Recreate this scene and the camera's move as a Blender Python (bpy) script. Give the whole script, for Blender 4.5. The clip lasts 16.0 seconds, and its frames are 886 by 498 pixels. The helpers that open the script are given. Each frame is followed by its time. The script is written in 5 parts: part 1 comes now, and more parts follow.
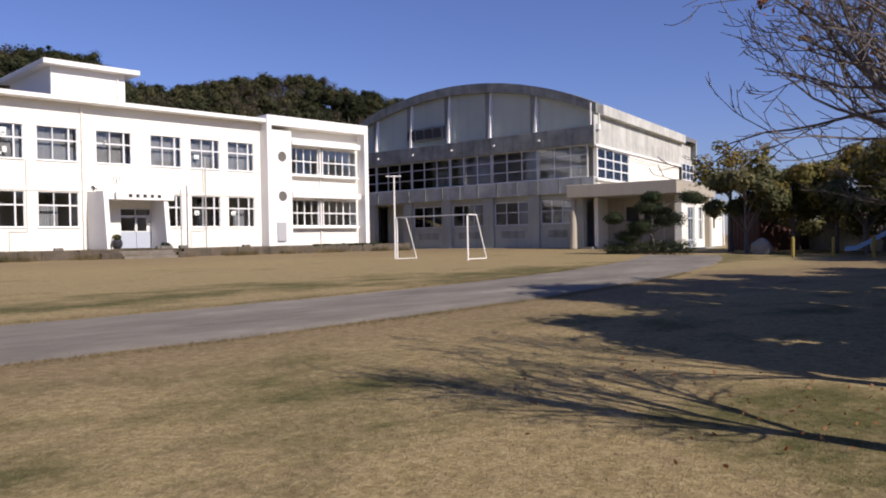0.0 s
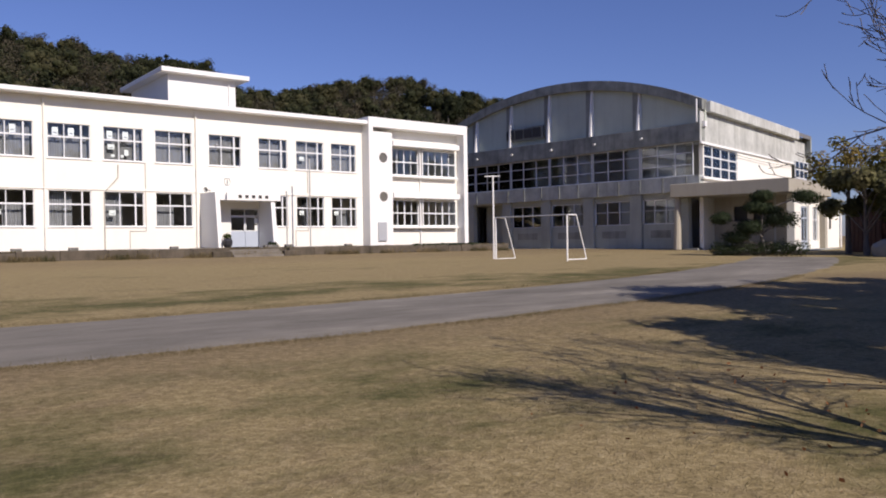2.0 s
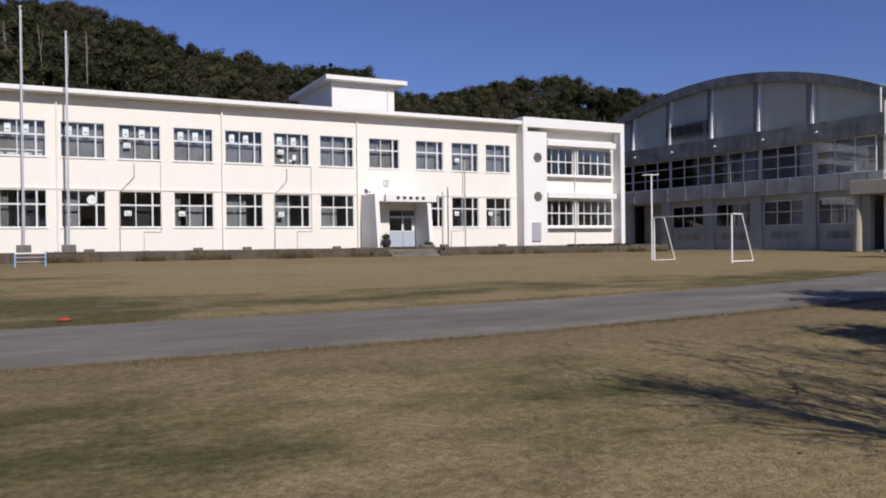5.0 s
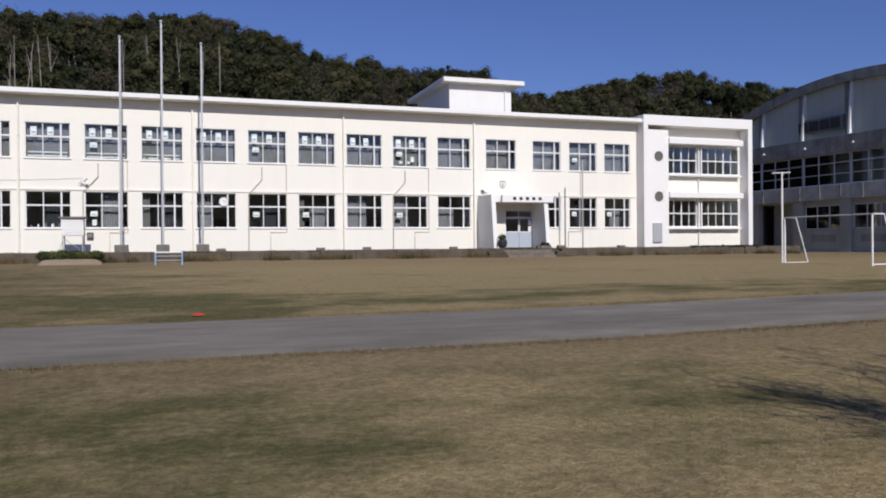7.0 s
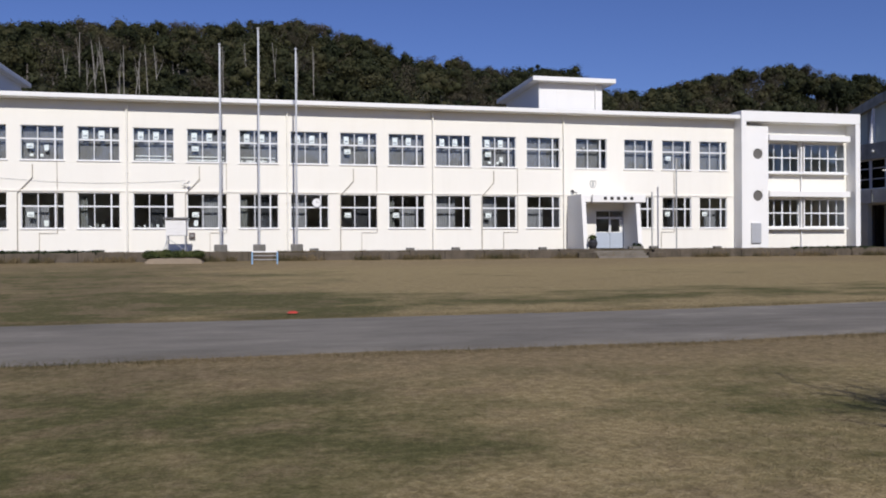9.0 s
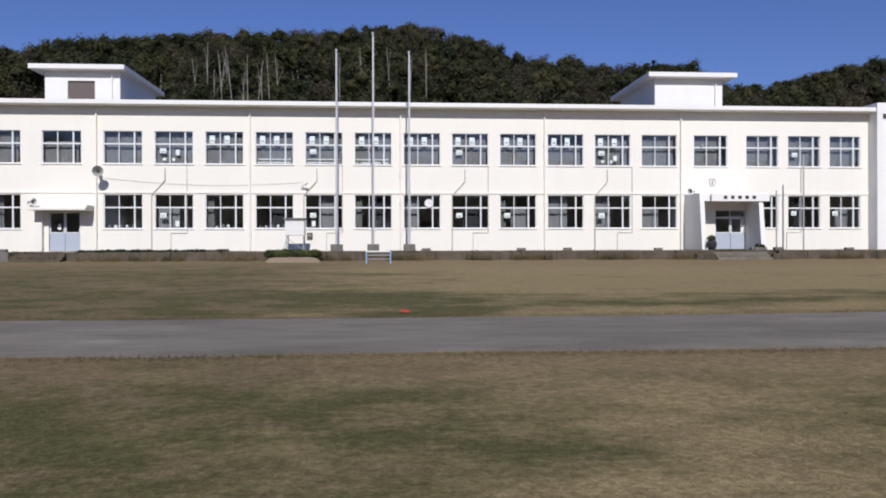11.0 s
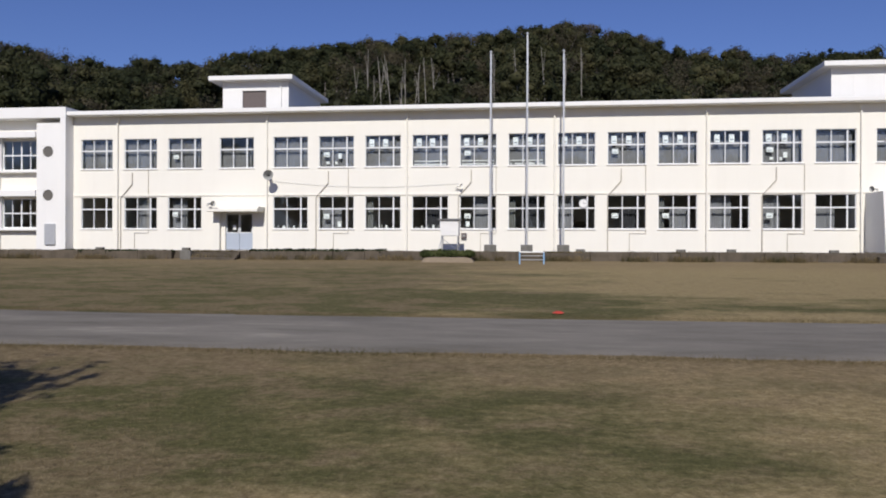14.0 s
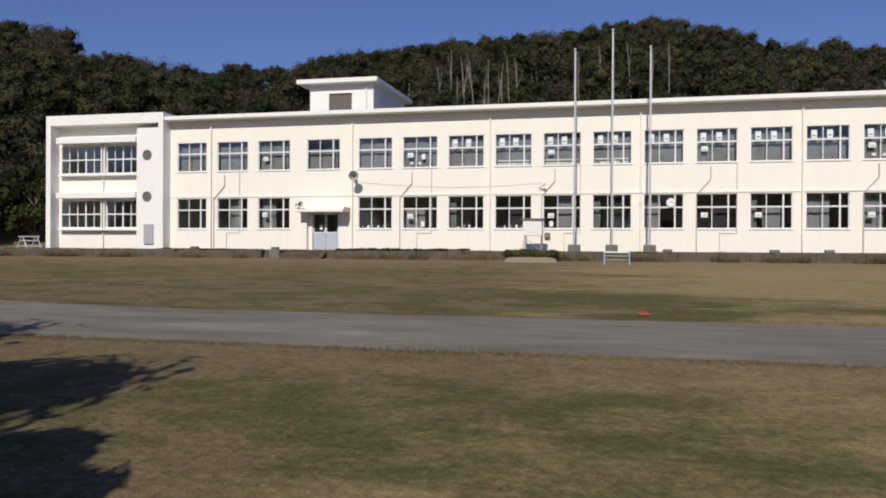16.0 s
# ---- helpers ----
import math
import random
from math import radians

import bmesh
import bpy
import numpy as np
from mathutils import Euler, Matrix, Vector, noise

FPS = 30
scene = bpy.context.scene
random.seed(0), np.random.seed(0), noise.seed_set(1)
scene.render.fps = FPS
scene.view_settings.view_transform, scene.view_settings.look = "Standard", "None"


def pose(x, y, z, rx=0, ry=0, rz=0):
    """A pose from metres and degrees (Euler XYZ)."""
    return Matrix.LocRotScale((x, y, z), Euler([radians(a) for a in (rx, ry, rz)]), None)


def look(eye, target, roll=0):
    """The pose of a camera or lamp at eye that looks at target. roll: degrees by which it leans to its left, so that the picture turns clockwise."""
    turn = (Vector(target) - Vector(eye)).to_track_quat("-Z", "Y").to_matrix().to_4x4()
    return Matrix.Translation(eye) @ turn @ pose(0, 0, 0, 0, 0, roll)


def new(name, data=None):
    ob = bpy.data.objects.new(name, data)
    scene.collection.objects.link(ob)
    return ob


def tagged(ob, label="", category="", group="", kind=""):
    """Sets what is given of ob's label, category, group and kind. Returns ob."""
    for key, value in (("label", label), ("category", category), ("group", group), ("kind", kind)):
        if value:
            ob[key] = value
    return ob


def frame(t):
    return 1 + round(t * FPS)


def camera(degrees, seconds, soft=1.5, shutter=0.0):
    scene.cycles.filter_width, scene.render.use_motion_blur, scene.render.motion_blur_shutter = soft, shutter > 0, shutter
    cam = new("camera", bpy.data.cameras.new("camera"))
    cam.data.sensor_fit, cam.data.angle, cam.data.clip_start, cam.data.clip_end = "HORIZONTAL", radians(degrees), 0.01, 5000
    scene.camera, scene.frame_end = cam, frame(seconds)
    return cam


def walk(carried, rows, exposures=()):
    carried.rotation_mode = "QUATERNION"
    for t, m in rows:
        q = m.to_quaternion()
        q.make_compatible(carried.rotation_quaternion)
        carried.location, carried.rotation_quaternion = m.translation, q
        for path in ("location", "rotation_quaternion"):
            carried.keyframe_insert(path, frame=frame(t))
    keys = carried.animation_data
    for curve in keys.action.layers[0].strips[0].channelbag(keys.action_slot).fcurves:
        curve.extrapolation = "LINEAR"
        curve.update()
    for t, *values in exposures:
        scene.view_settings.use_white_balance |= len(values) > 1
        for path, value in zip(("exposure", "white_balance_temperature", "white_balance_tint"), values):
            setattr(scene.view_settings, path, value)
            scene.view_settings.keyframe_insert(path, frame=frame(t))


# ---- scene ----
cam = camera(59.03, 16.0, soft=1.9)
EYE = (0.0, 0.0, 1.45)
PATH = [
    (0, pose(*EYE, 89.326, 1.065, -45.611)),
    (0.5, pose(*EYE, 89.343, 1.011, -44.103)),
    (1, pose(*EYE, 89.369, 0.944, -42.276)),
    (1.5, pose(*EYE, 89.427, 0.868, -40.142)),
    (2, pose(*EYE, 89.446, 0.842, -38.397)),
    (2.5, pose(*EYE, 89.464, 0.776, -36.750)),
    (3, pose(*EYE, 89.482, 0.752, -34.960)),
    (5.5, pose(*EYE, 89.658, 0.665, -25.023)),
    (6, pose(*EYE, 89.695, 0.622, -22.783)),
    (6.5, pose(*EYE, 89.722, 0.542, -20.479)),
    (7, pose(*EYE, 89.753, 0.486, -18.660)),
    (7.5, pose(*EYE, 89.764, 0.498, -17.560)),
    (8, pose(*EYE, 89.787, 0.467, -16.072)),
    (8.5, pose(*EYE, 89.809, 0.406, -14.314)),
    (9, pose(*EYE, 89.825, 0.350, -12.178)),
    (11.5, pose(*EYE, 89.895, 0.089, -2.157)),
    (12, pose(*EYE, 89.914, 0.029, -0.203)),
    (12.5, pose(*EYE, 89.910, -0.039, 1.959)),
    (13, pose(*EYE, 89.909, -0.110, 3.899)),
    (13.5, pose(*EYE, 89.904, -0.147, 5.541)),
    (14, pose(*EYE, 89.906, -0.201, 7.128)),
    (14.5, pose(*EYE, 89.885, -0.179, 8.694)),
    (15, pose(*EYE, 89.881, -0.221, 10.240)),
    (15.5, pose(*EYE, 89.854, -0.288, 11.774)),
    (16, pose(*EYE, 89.862, -0.310, 13.187)),
]
EXPOSURE = [(0.0, 0.36, 7050, 16), (1.5, 0.22, 6950, 16), (3.0, 0.06, 6850, 15), (6.0, -0.16, 6500, 12), (9.0, -0.13, 6400, 11), (12.5, -0.12, 6300, 11), (14.0, -0.13, 6550, 10), (16.0, -0.16, 7000, 9)]
walk(cam, PATH, EXPOSURE)

# ---------------------------------------------------------------- light
SUN_EL, SUN_AZ = radians(36.0), radians(-2.0)      # height, and turn of the light's way from +y towards +x
SUN_WAY = Vector((math.sin(SUN_AZ) * math.cos(SUN_EL), math.cos(SUN_AZ) * math.cos(SUN_EL), -math.sin(SUN_EL)))
sun_data = bpy.data.lights.new("sun", "SUN")
sun_data.energy, sun_data.angle, sun_data.color = 4.2, radians(0.53), (1.0, 0.96, 0.9)
sun = new("sun", sun_data)
sun.matrix_world = look((0, -40, 60), Vector((0, -40, 60)) + SUN_WAY)
world = bpy.data.worlds.new("sky")
scene.world = world
world.use_nodes = True
wn = world.node_tree
sky = wn.nodes.new("ShaderNodeTexSky")
sky.sky_type, sky.sun_disc = "NISHITA", False
sky.sun_elevation, sky.sun_rotation = SUN_EL, math.pi + SUN_AZ
sky.air_density, sky.dust_density, sky.ozone_density = 1.0, 0.4, 1.8
deep = wn.nodes.new("ShaderNodeMix")            # a clear, deep autumn blue
deep.data_type, deep.blend_type = "RGBA", "MULTIPLY"
deep.inputs[0].default_value = 1.0
deep.inputs[7].default_value = (0.725, 0.85, 1.42, 1.0)
wn.links.new(sky.outputs[0], deep.inputs[6])
wn.links.new(deep.outputs[2], wn.nodes["Background"].inputs[0])
wn.nodes["Background"].inputs[1].default_value = 0.064

# ---------------------------------------------------------------- materials


class Nodes:
    """A short way to write node materials."""

    def __init__(self, name):
        self.mat = bpy.data.materials.new(name)
        self.mat.use_nodes = True
        self.tree = self.mat.node_tree
        self.bsdf = self.tree.nodes["Principled BSDF"]
        self.at = self.node("ShaderNodeTexCoord").outputs["Object"]

    def node(self, kind, **ins):
        n = self.tree.nodes.new(kind)
        for key, value in ins.items():
            self.put(n.inputs[key.replace("_", " ")], value)
        return n

    def put(self, socket, value):
        if isinstance(value, bpy.types.NodeSocket):
            self.tree.links.new(value, socket)
        else:
            socket.default_value = value

    def noise(self, scale, detail=4.0, rough=0.6, at=None, stretch=None):
        at = at or self.at
        if stretch:
            m = self.node("ShaderNodeMapping")
            self.put(m.inputs["Vector"], at)
            m.inputs["Scale"].default_value = stretch
            at = m.outputs[0]
        n = self.node("ShaderNodeTexNoise", Scale=scale, Detail=detail, Roughness=rough)
        self.put(n.inputs["Vector"], at)
        return n.outputs["Fac"]

    def ramp(self, fac, stops):
        r = self.node("ShaderNodeValToRGB")
        self.put(r.inputs[0], fac)
        e = r.color_ramp.elements
        while len(e) < len(stops):
            e.new(0.5)
        for el, (p, c) in zip(e, stops):
            el.position, el.color = p, (*c, 1) if len(c) == 3 else c
        return r.outputs[0]

    def mix(self, fac, a, b, blend="MIX"):
        m = self.node("ShaderNodeMix")
        m.data_type, m.blend_type = "RGBA", blend
        self.put(m.inputs[0], fac)
        self.put(m.inputs[6], a if isinstance(a, bpy.types.NodeSocket) else (*a, 1))
        self.put(m.inputs[7], b if isinstance(b, bpy.types.NodeSocket) else (*b, 1))
        return m.outputs[2]

    def bump(self, height, strength=0.3, distance=0.02):
        b = self.node("ShaderNodeBump", Strength=strength, Distance=distance)
        self.put(b.inputs["Height"], height)
        self.put(self.bsdf.inputs["Normal"], b.outputs[0])

    def done(self, colour, rough=0.8, metal=0.0, spec=0.5):
        self.put(self.bsdf.inputs["Base Color"], colour if isinstance(colour, bpy.types.NodeSocket) else (*colour, 1))
        self.put(self.bsdf.inputs["Roughness"], rough)
        self.bsdf.inputs["Metallic"].default_value = metal
        self.bsdf.inputs["Specular IOR Level"].default_value = spec
        return self.mat


def weathered(name, base, dirt, amount=0.5, rough=0.85, scale=0.6, streak=True, spec=0.3):
    """Painted or bare render: soft patches, fine grain and, on walls, rain streaks."""
    n = Nodes(name)
    patch = n.ramp(n.noise(scale, 6.0, 0.65), [(0.38, (0, 0, 0)), (0.75, (1, 1, 1))])
    col = n.mix(patch, base, tuple(b + (d - b) * amount for b, d in zip(base, dirt)))
    if streak:
        s = n.ramp(n.noise(1.0, 5.0, 0.6, stretch=(2.4, 2.4, 0.16)), [(0.5, (0, 0, 0)), (0.8, (1, 1, 1))])
        half = n.node("ShaderNodeMath", )
        half.operation = "MULTIPLY"
        n.put(half.inputs[0], s)
        half.inputs[1].default_value = amount
        col = n.mix(half.outputs[0], col, dirt)
    grain = n.noise(38.0, 3.0)
    n.bump(grain, 0.25, 0.01)
    return n.done(col, rough, spec=spec)


def plain(name, colour, rough=0.6, metal=0.0, vary=0.15, scale=6.0, spec=0.4):
    n = Nodes(name)
    f = n.noise(scale, 5.0)
    col = n.mix(f, tuple(c * (1 - vary) for c in colour), tuple(min(1, c * (1 + vary)) for c in colour))
    n.bump(n.noise(60.0, 2.0), 0.12, 0.004)
    return n.done(col, rough, metal, spec)


def glass_material(name, tint=(0.9, 0.93, 0.94)):
    n = Nodes(name)
    tr = n.node("ShaderNodeBsdfTransparent", Color=(*tint, 1))
    gl = n.node("ShaderNodeBsdfGlossy", Color=(0.95, 0.97, 1, 1), Roughness=0.03)
    fr = n.node("ShaderNodeFresnel", IOR=1.5)
    m = n.node("ShaderNodeMixShader")
    n.put(m.inputs[0], fr.outputs[0])
    n.tree.links.new(tr.outputs[0], m.inputs[1])
    n.tree.links.new(gl.outputs[0], m.inputs[2])
    n.tree.links.new(m.outputs[0], n.tree.nodes["Material Output"].inputs[0])
    return n.mat


def ground_material():
    n = Nodes("dry_lawn")
    sep = n.node("ShaderNodeSeparateXYZ")
    n.put(sep.inputs[0], n.at)

    def maths(kind, a, b=None, c=None):
        m = n.node("ShaderNodeMath")
        m.operation = kind
        for k, v in enumerate((a, b, c)):
            if v is not None:
                n.put(m.inputs[k], v)
        return m.outputs[0]

    def grey(v):
        return (v, v, v)
    broad = n.noise(0.11, 3.0, 0.55)
    mid = n.noise(0.55, 6.0, 0.68, stretch=(0.6, 1.0, 1.0))
    clump = n.noise(2.6, 5.0, 0.7)
    tuft = n.noise(11.0, 4.0, 0.7)
    blade = n.noise(42.0, 3.0, 0.75)
    grain = maths("ADD", maths("MULTIPLY", tuft, 0.55), maths("MULTIPLY", blade, 0.45))
    # mown and trodden strips run along the yard; their edges wander
    along = maths("DIVIDE", maths("MULTIPLY_ADD", broad, 5.0, maths("MULTIPLY_ADD", clump, 1.6, sep.outputs["Y"])), 50.0)
    strips = n.ramp(along, [(0.1, grey(0.36)), (0.165, grey(0.66)), (0.225, grey(0.62)), (0.258, grey(0.1)), (0.35, grey(0.5)),
                            (0.385, grey(0.95)), (0.435, grey(0.8)), (0.49, grey(0.2)), (0.64, grey(0.42)), (0.74, grey(0.12)), (0.95, grey(0.4))])
    red_strip = n.ramp(along, [(0.2, grey(0)), (0.25, grey(0.75)), (0.29, grey(0.75)), (0.31, grey(0.0)), (0.7, grey(0.0)), (0.85, grey(0.7))])
    straw = n.ramp(grain, [(0.3, (0.135, 0.102, 0.047)), (0.48, (0.27, 0.208, 0.104)), (0.66, (0.44, 0.35, 0.195))])
    green = n.ramp(grain, [(0.3, (0.042, 0.044, 0.016)), (0.48, (0.089, 0.086, 0.033)), (0.66, (0.165, 0.147, 0.067))])
    brown = n.ramp(grain, [(0.3, (0.092, 0.066, 0.038)), (0.48, (0.185, 0.136, 0.078)), (0.66, (0.32, 0.245, 0.15))])
    # greener to the west, drier to the east
    west = n.node("ShaderNodeMapRange")
    n.put(west.inputs[0], sep.outputs["X"])
    for k, v in ((1, 3.6), (2, -5.5), (3, -0.31), (4, 0.24)):
        west.inputs[k].default_value = v
    # a fresher patch under the cherry trees
    patch = n.node("ShaderNodeVectorMath", )
    patch.operation = "DISTANCE"
    n.put(patch.inputs[0], n.at)
    patch.inputs[1].default_value = (6.1, 0.7, 0.0)
    fresh = n.ramp(maths("MULTIPLY_ADD", clump, 0.12, maths("DIVIDE", patch.outputs["Value"], 5.0)), [(0.34, grey(0.5)), (0.62, grey(0.0))])
    total = maths("ADD", maths("MULTIPLY_ADD", strips, 0.7, maths("ADD", maths("MULTIPLY_ADD", mid, 1.9, -0.55), west.outputs[0])), fresh)
    col = n.mix(n.ramp(total, [(0.48, grey(0)), (0.84, grey(1))]), straw, green)
    col = n.mix(n.ramp(clump, [(0.5, grey(0)), (0.7, grey(0.55))]), col, brown)
    col = n.mix(n.ramp(maths("MULTIPLY_ADD", west.outputs[0], 0.4, n.noise(0.8, 5.0, 0.7, stretch=(0.7, 1.0, 1.0))), [(0.49, grey(0)), (0.6, grey(0.75))]), col, brown)
    lush = n.noise(1.15, 4.0, 0.65)
    col = n.mix(n.ramp(maths("MULTIPLY_ADD", west.outputs[0], 0.3, lush), [(0.56, grey(0)), (0.68, grey(0.85))]), col, green)
    col = n.mix(red_strip, col, brown)
    n.bump(grain, 0.9, 0.035)
    return n.done(col, 0.95, spec=0.1)


def track_material():
    n = Nodes("packed_grey_track")
    patch = n.noise(0.9, 7.0, 0.72, stretch=(0.3, 1.0, 1.0))
    grit = n.noise(55.0, 3.0, 0.7)
    a = n.ramp(patch, [(0.32, (0.1, 0.091, 0.076)), (0.47, (0.163, 0.147, 0.124)), (0.58, (0.212, 0.192, 0.163)), (0.7, (0.36, 0.328, 0.275))])
    b = n.mix(n.ramp(grit, [(0.3, (0, 0, 0)), (0.7, (1, 1, 1))]), a, (0.26, 0.24, 0.212))
    col = n.mix(0.4, a, b)
    n.bump(grit, 0.5, 0.01)
    return n.done(col, 0.95, spec=0.15)


def leaf_material(name, dark, mid, light, scale=0.12, thin=0.4):
    """Foliage: colour wanders from clump to clump and a little from leaf to leaf; light shines through."""
    n = Nodes(name)
    geo = n.node("ShaderNodeNewGeometry")
    clump = n.noise(scale, 3.0, 0.6)
    col = n.ramp(clump, [(0.36, dark), (0.5, mid), (0.64, light)])
    col = n.mix(geo.outputs["Random Per Island"], n.mix(0.25, col, (0.0, 0.0, 0.0)), n.mix(0.05, col, (0.3, 0.3, 0.12)))
    n.done(col, 0.7, spec=0.2)
    through_leaf = n.node("ShaderNodeBsdfTranslucent")
    n.put(through_leaf.inputs["Color"], col)
    m = n.node("ShaderNodeMixShader")
    m.inputs[0].default_value = thin
    n.tree.links.new(n.bsdf.outputs[0], m.inputs[1])
    n.tree.links.new(through_leaf.outputs[0], m.inputs[2])
    n.tree.links.new(m.outputs[0], n.tree.nodes["Material Output"].inputs[0])
    return n.mat


def bark_material(name, a, b):
    n = Nodes(name)
    f = n.noise(9.0, 6.0, 0.7, stretch=(1, 1, 0.25))
    n.bump(f, 0.6, 0.03)
    return n.done(n.ramp(f, [(0.3, a), (0.7, b)]), 0.9, spec=0.2)


CREAM = weathered("cream_white_paint", (0.84, 0.812, 0.738), (0.66, 0.62, 0.54), 0.14, 0.8, 0.35)
WHITE = weathered("white_paint", (0.82, 0.81, 0.79), (0.66, 0.64, 0.6), 0.15, 0.7, 0.5)
CONCRETE = weathered("stained_concrete", (0.33, 0.34, 0.31), (0.125, 0.125, 0.115), 0.75, 0.9, 0.5)
CONCRETE_DARK = weathered("black_stained_concrete", (0.31, 0.32, 0.295), (0.1, 0.105, 0.1), 0.85, 0.9, 0.8)
GREYPAINT = weathered("old_grey_paint", (0.41, 0.43, 0.395), (0.24, 0.255, 0.235), 0.5, 0.85, 0.5)
BEIGE = weathered("beige_render", (0.4, 0.365, 0.3), (0.28, 0.25, 0.2), 0.4, 0.85, 0.5)
STEP_STONE = weathered("worn_step_concrete", (0.2, 0.178, 0.15), (0.1, 0.088, 0.072), 0.7, 0.95, 1.5, streak=False)
TERRACE = weathered("worn_terrace_concrete", (0.12, 0.098, 0.074), (0.05, 0.042, 0.031), 0.8, 0.95, 1.5)
BLOCK = weathered("mossy_stone_block", (0.19, 0.18, 0.165), (0.08, 0.08, 0.065), 0.7, 0.95, 4.0, streak=False)
ROOFING = plain("dark_roofing", (0.16, 0.16, 0.165), 0.8)
ALU = plain("white_aluminium", (0.72, 0.73, 0.74), 0.45, 0.0, 0.05)
ALU_GREY = plain("dull_aluminium", (0.5, 0.51, 0.53), 0.45, 0.35, 0.1)
STEEL = plain("galvanised_pole", (0.62, 0.63, 0.64), 0.42, 0.55, 0.1)
DOOR_BLUE = plain("pale_blue_steel", (0.42, 0.47, 0.55), 0.5, 0.0, 0.06)
# near-black: the cable's own colour, and painted dimness for recess and rooms
DARK = plain("near_black_and_painted_dim", (0.05, 0.05, 0.052), 0.9)
ROOM = plain("room_plaster", (0.45, 0.45, 0.44), 0.9, 0.0, 0.1, 1.0)
ROOM_FLOOR = plain("room_floor", (0.38, 0.3, 0.21), 0.6)
CURTAIN = plain("curtain_cloth", (0.17, 0.17, 0.16), 0.95, 0.0, 0.12)
UPPER_SHEER = plain("pale_sheer_cloth", (0.2, 0.195, 0.198), 0.95, 0.0, 0.2, 3.0)
SHEER = plain("grey_sheer_cloth", (0.25, 0.247, 0.258), 0.95, 0.0, 0.25, 3.0)
DARK_CLOTH = plain("dark_cloth", (0.04, 0.04, 0.045), 0.95, 0.0, 0.25, 3.0)
CONDUIT = plain("weathered_conduit", (0.47, 0.43, 0.37), 0.7)
PAPER = plain("paper", (0.8, 0.8, 0.78), 0.9, 0.0, 0.03)
INK = plain("printed_grey", (0.2, 0.22, 0.25), 0.9)
BLACK = plain("black_letter", (0.03, 0.03, 0.03), 0.6)
LOUVRE = plain("brown_shutter", (0.13, 0.105, 0.1), 0.7)
GALV = plain("grey_pipe", (0.42, 0.42, 0.41), 0.55, 0.2)
PAINT_BLUE = plain("light_blue_paint", (0.27, 0.45, 0.68), 0.5)
PAINT_YELLOW = plain("yellow_paint", (0.3, 0.23, 0.05), 0.6)
RED = plain("red_plastic", (0.5, 0.06, 0.04), 0.6)
SHED_RED = plain("dark_red_sheet", (0.065, 0.024, 0.021), 0.6)
STONE = plain("pale_stone", (0.25, 0.245, 0.235), 0.9, 0.0, 0.3, 3.0)
POT = plain("dark_glazed_pot", (0.035, 0.035, 0.04), 0.3)
SOIL = plain("dry_earth", (0.24, 0.19, 0.135), 0.95, 0.0, 0.25)
GLASS = glass_material("window_glass")
LAWN = ground_material()
TRACK = track_material()
BARK = bark_material("cherry_bark", (0.095, 0.085, 0.08), (0.215, 0.19, 0.175))
BARK_PALE = bark_material("pale_dead_bark", (0.17, 0.155, 0.135), (0.34, 0.315, 0.28))
HILL_LEAF = leaf_material("hill_foliage", (0.022, 0.03, 0.013), (0.05, 0.056, 0.024), (0.1, 0.092, 0.043), 0.16)
HILL_GREY = leaf_material("thin_autumn_foliage", (0.055, 0.048, 0.032), (0.095, 0.08, 0.052), (0.14, 0.115, 0.075), 0.2)
PINE_LEAF = leaf_material("garden_tree_foliage", (0.016, 0.028, 0.014), (0.028, 0.045, 0.02), (0.05, 0.07, 0.03), 0.6)
HEDGE_LEAF = leaf_material("hedge_foliage", (0.045, 0.06, 0.02), (0.085, 0.11, 0.035), (0.16, 0.16, 0.065), 1.5)
AUTUMN_LEAF = leaf_material("autumn_foliage", (0.1, 0.105, 0.035), (0.2, 0.175, 0.05), (0.3, 0.21, 0.06), 0.35)
GARDEN_LEAF = leaf_material("olive_garden_foliage", (0.09, 0.1, 0.045), (0.155, 0.155, 0.07), (0.23, 0.205, 0.095), 0.4)
GREEN_LEAF = leaf_material("evergreen_foliage", (0.025, 0.04, 0.012), (0.05, 0.07, 0.02), (0.09, 0.1, 0.03), 0.3)
ORANGE_LEAF = leaf_material("orange_leaf", (0.2, 0.07, 0.03), (0.3, 0.12, 0.05), (0.38, 0.2, 0.1), 2.0)
GRASS_BLADE = leaf_material("grass_blades", (0.12, 0.105, 0.045), (0.19, 0.15, 0.075), (0.29, 0.225, 0.125), 0.5)

# ---------------------------------------------------------------- builders


def mesh_of(name, bm, *materials):
    me = bpy.data.meshes.new(name)
    bm.to_mesh(me)
    bm.free()
    for m in materials:
        me.materials.append(m)
    return me


def part(name, data, material, parent, label="", at=None):
    """One mesh object under a thing or a part; data is a bmesh or a mesh that is shared."""
    me = data if isinstance(data, bpy.types.Mesh) else mesh_of(name, data, material)
    ob = new(name, me)
    ob.parent = parent
    if at is not None:
        ob.matrix_basis = at
    return tagged(ob, label)


def thing(name, label, category, at=None, group="", kind="", data=None, material=None):
    me = mesh_of(name, data, material) if data is not None else None
    ob = new(name, me)
    if at is not None:
        ob.matrix_basis = at
    return tagged(ob, label, category, group, kind)


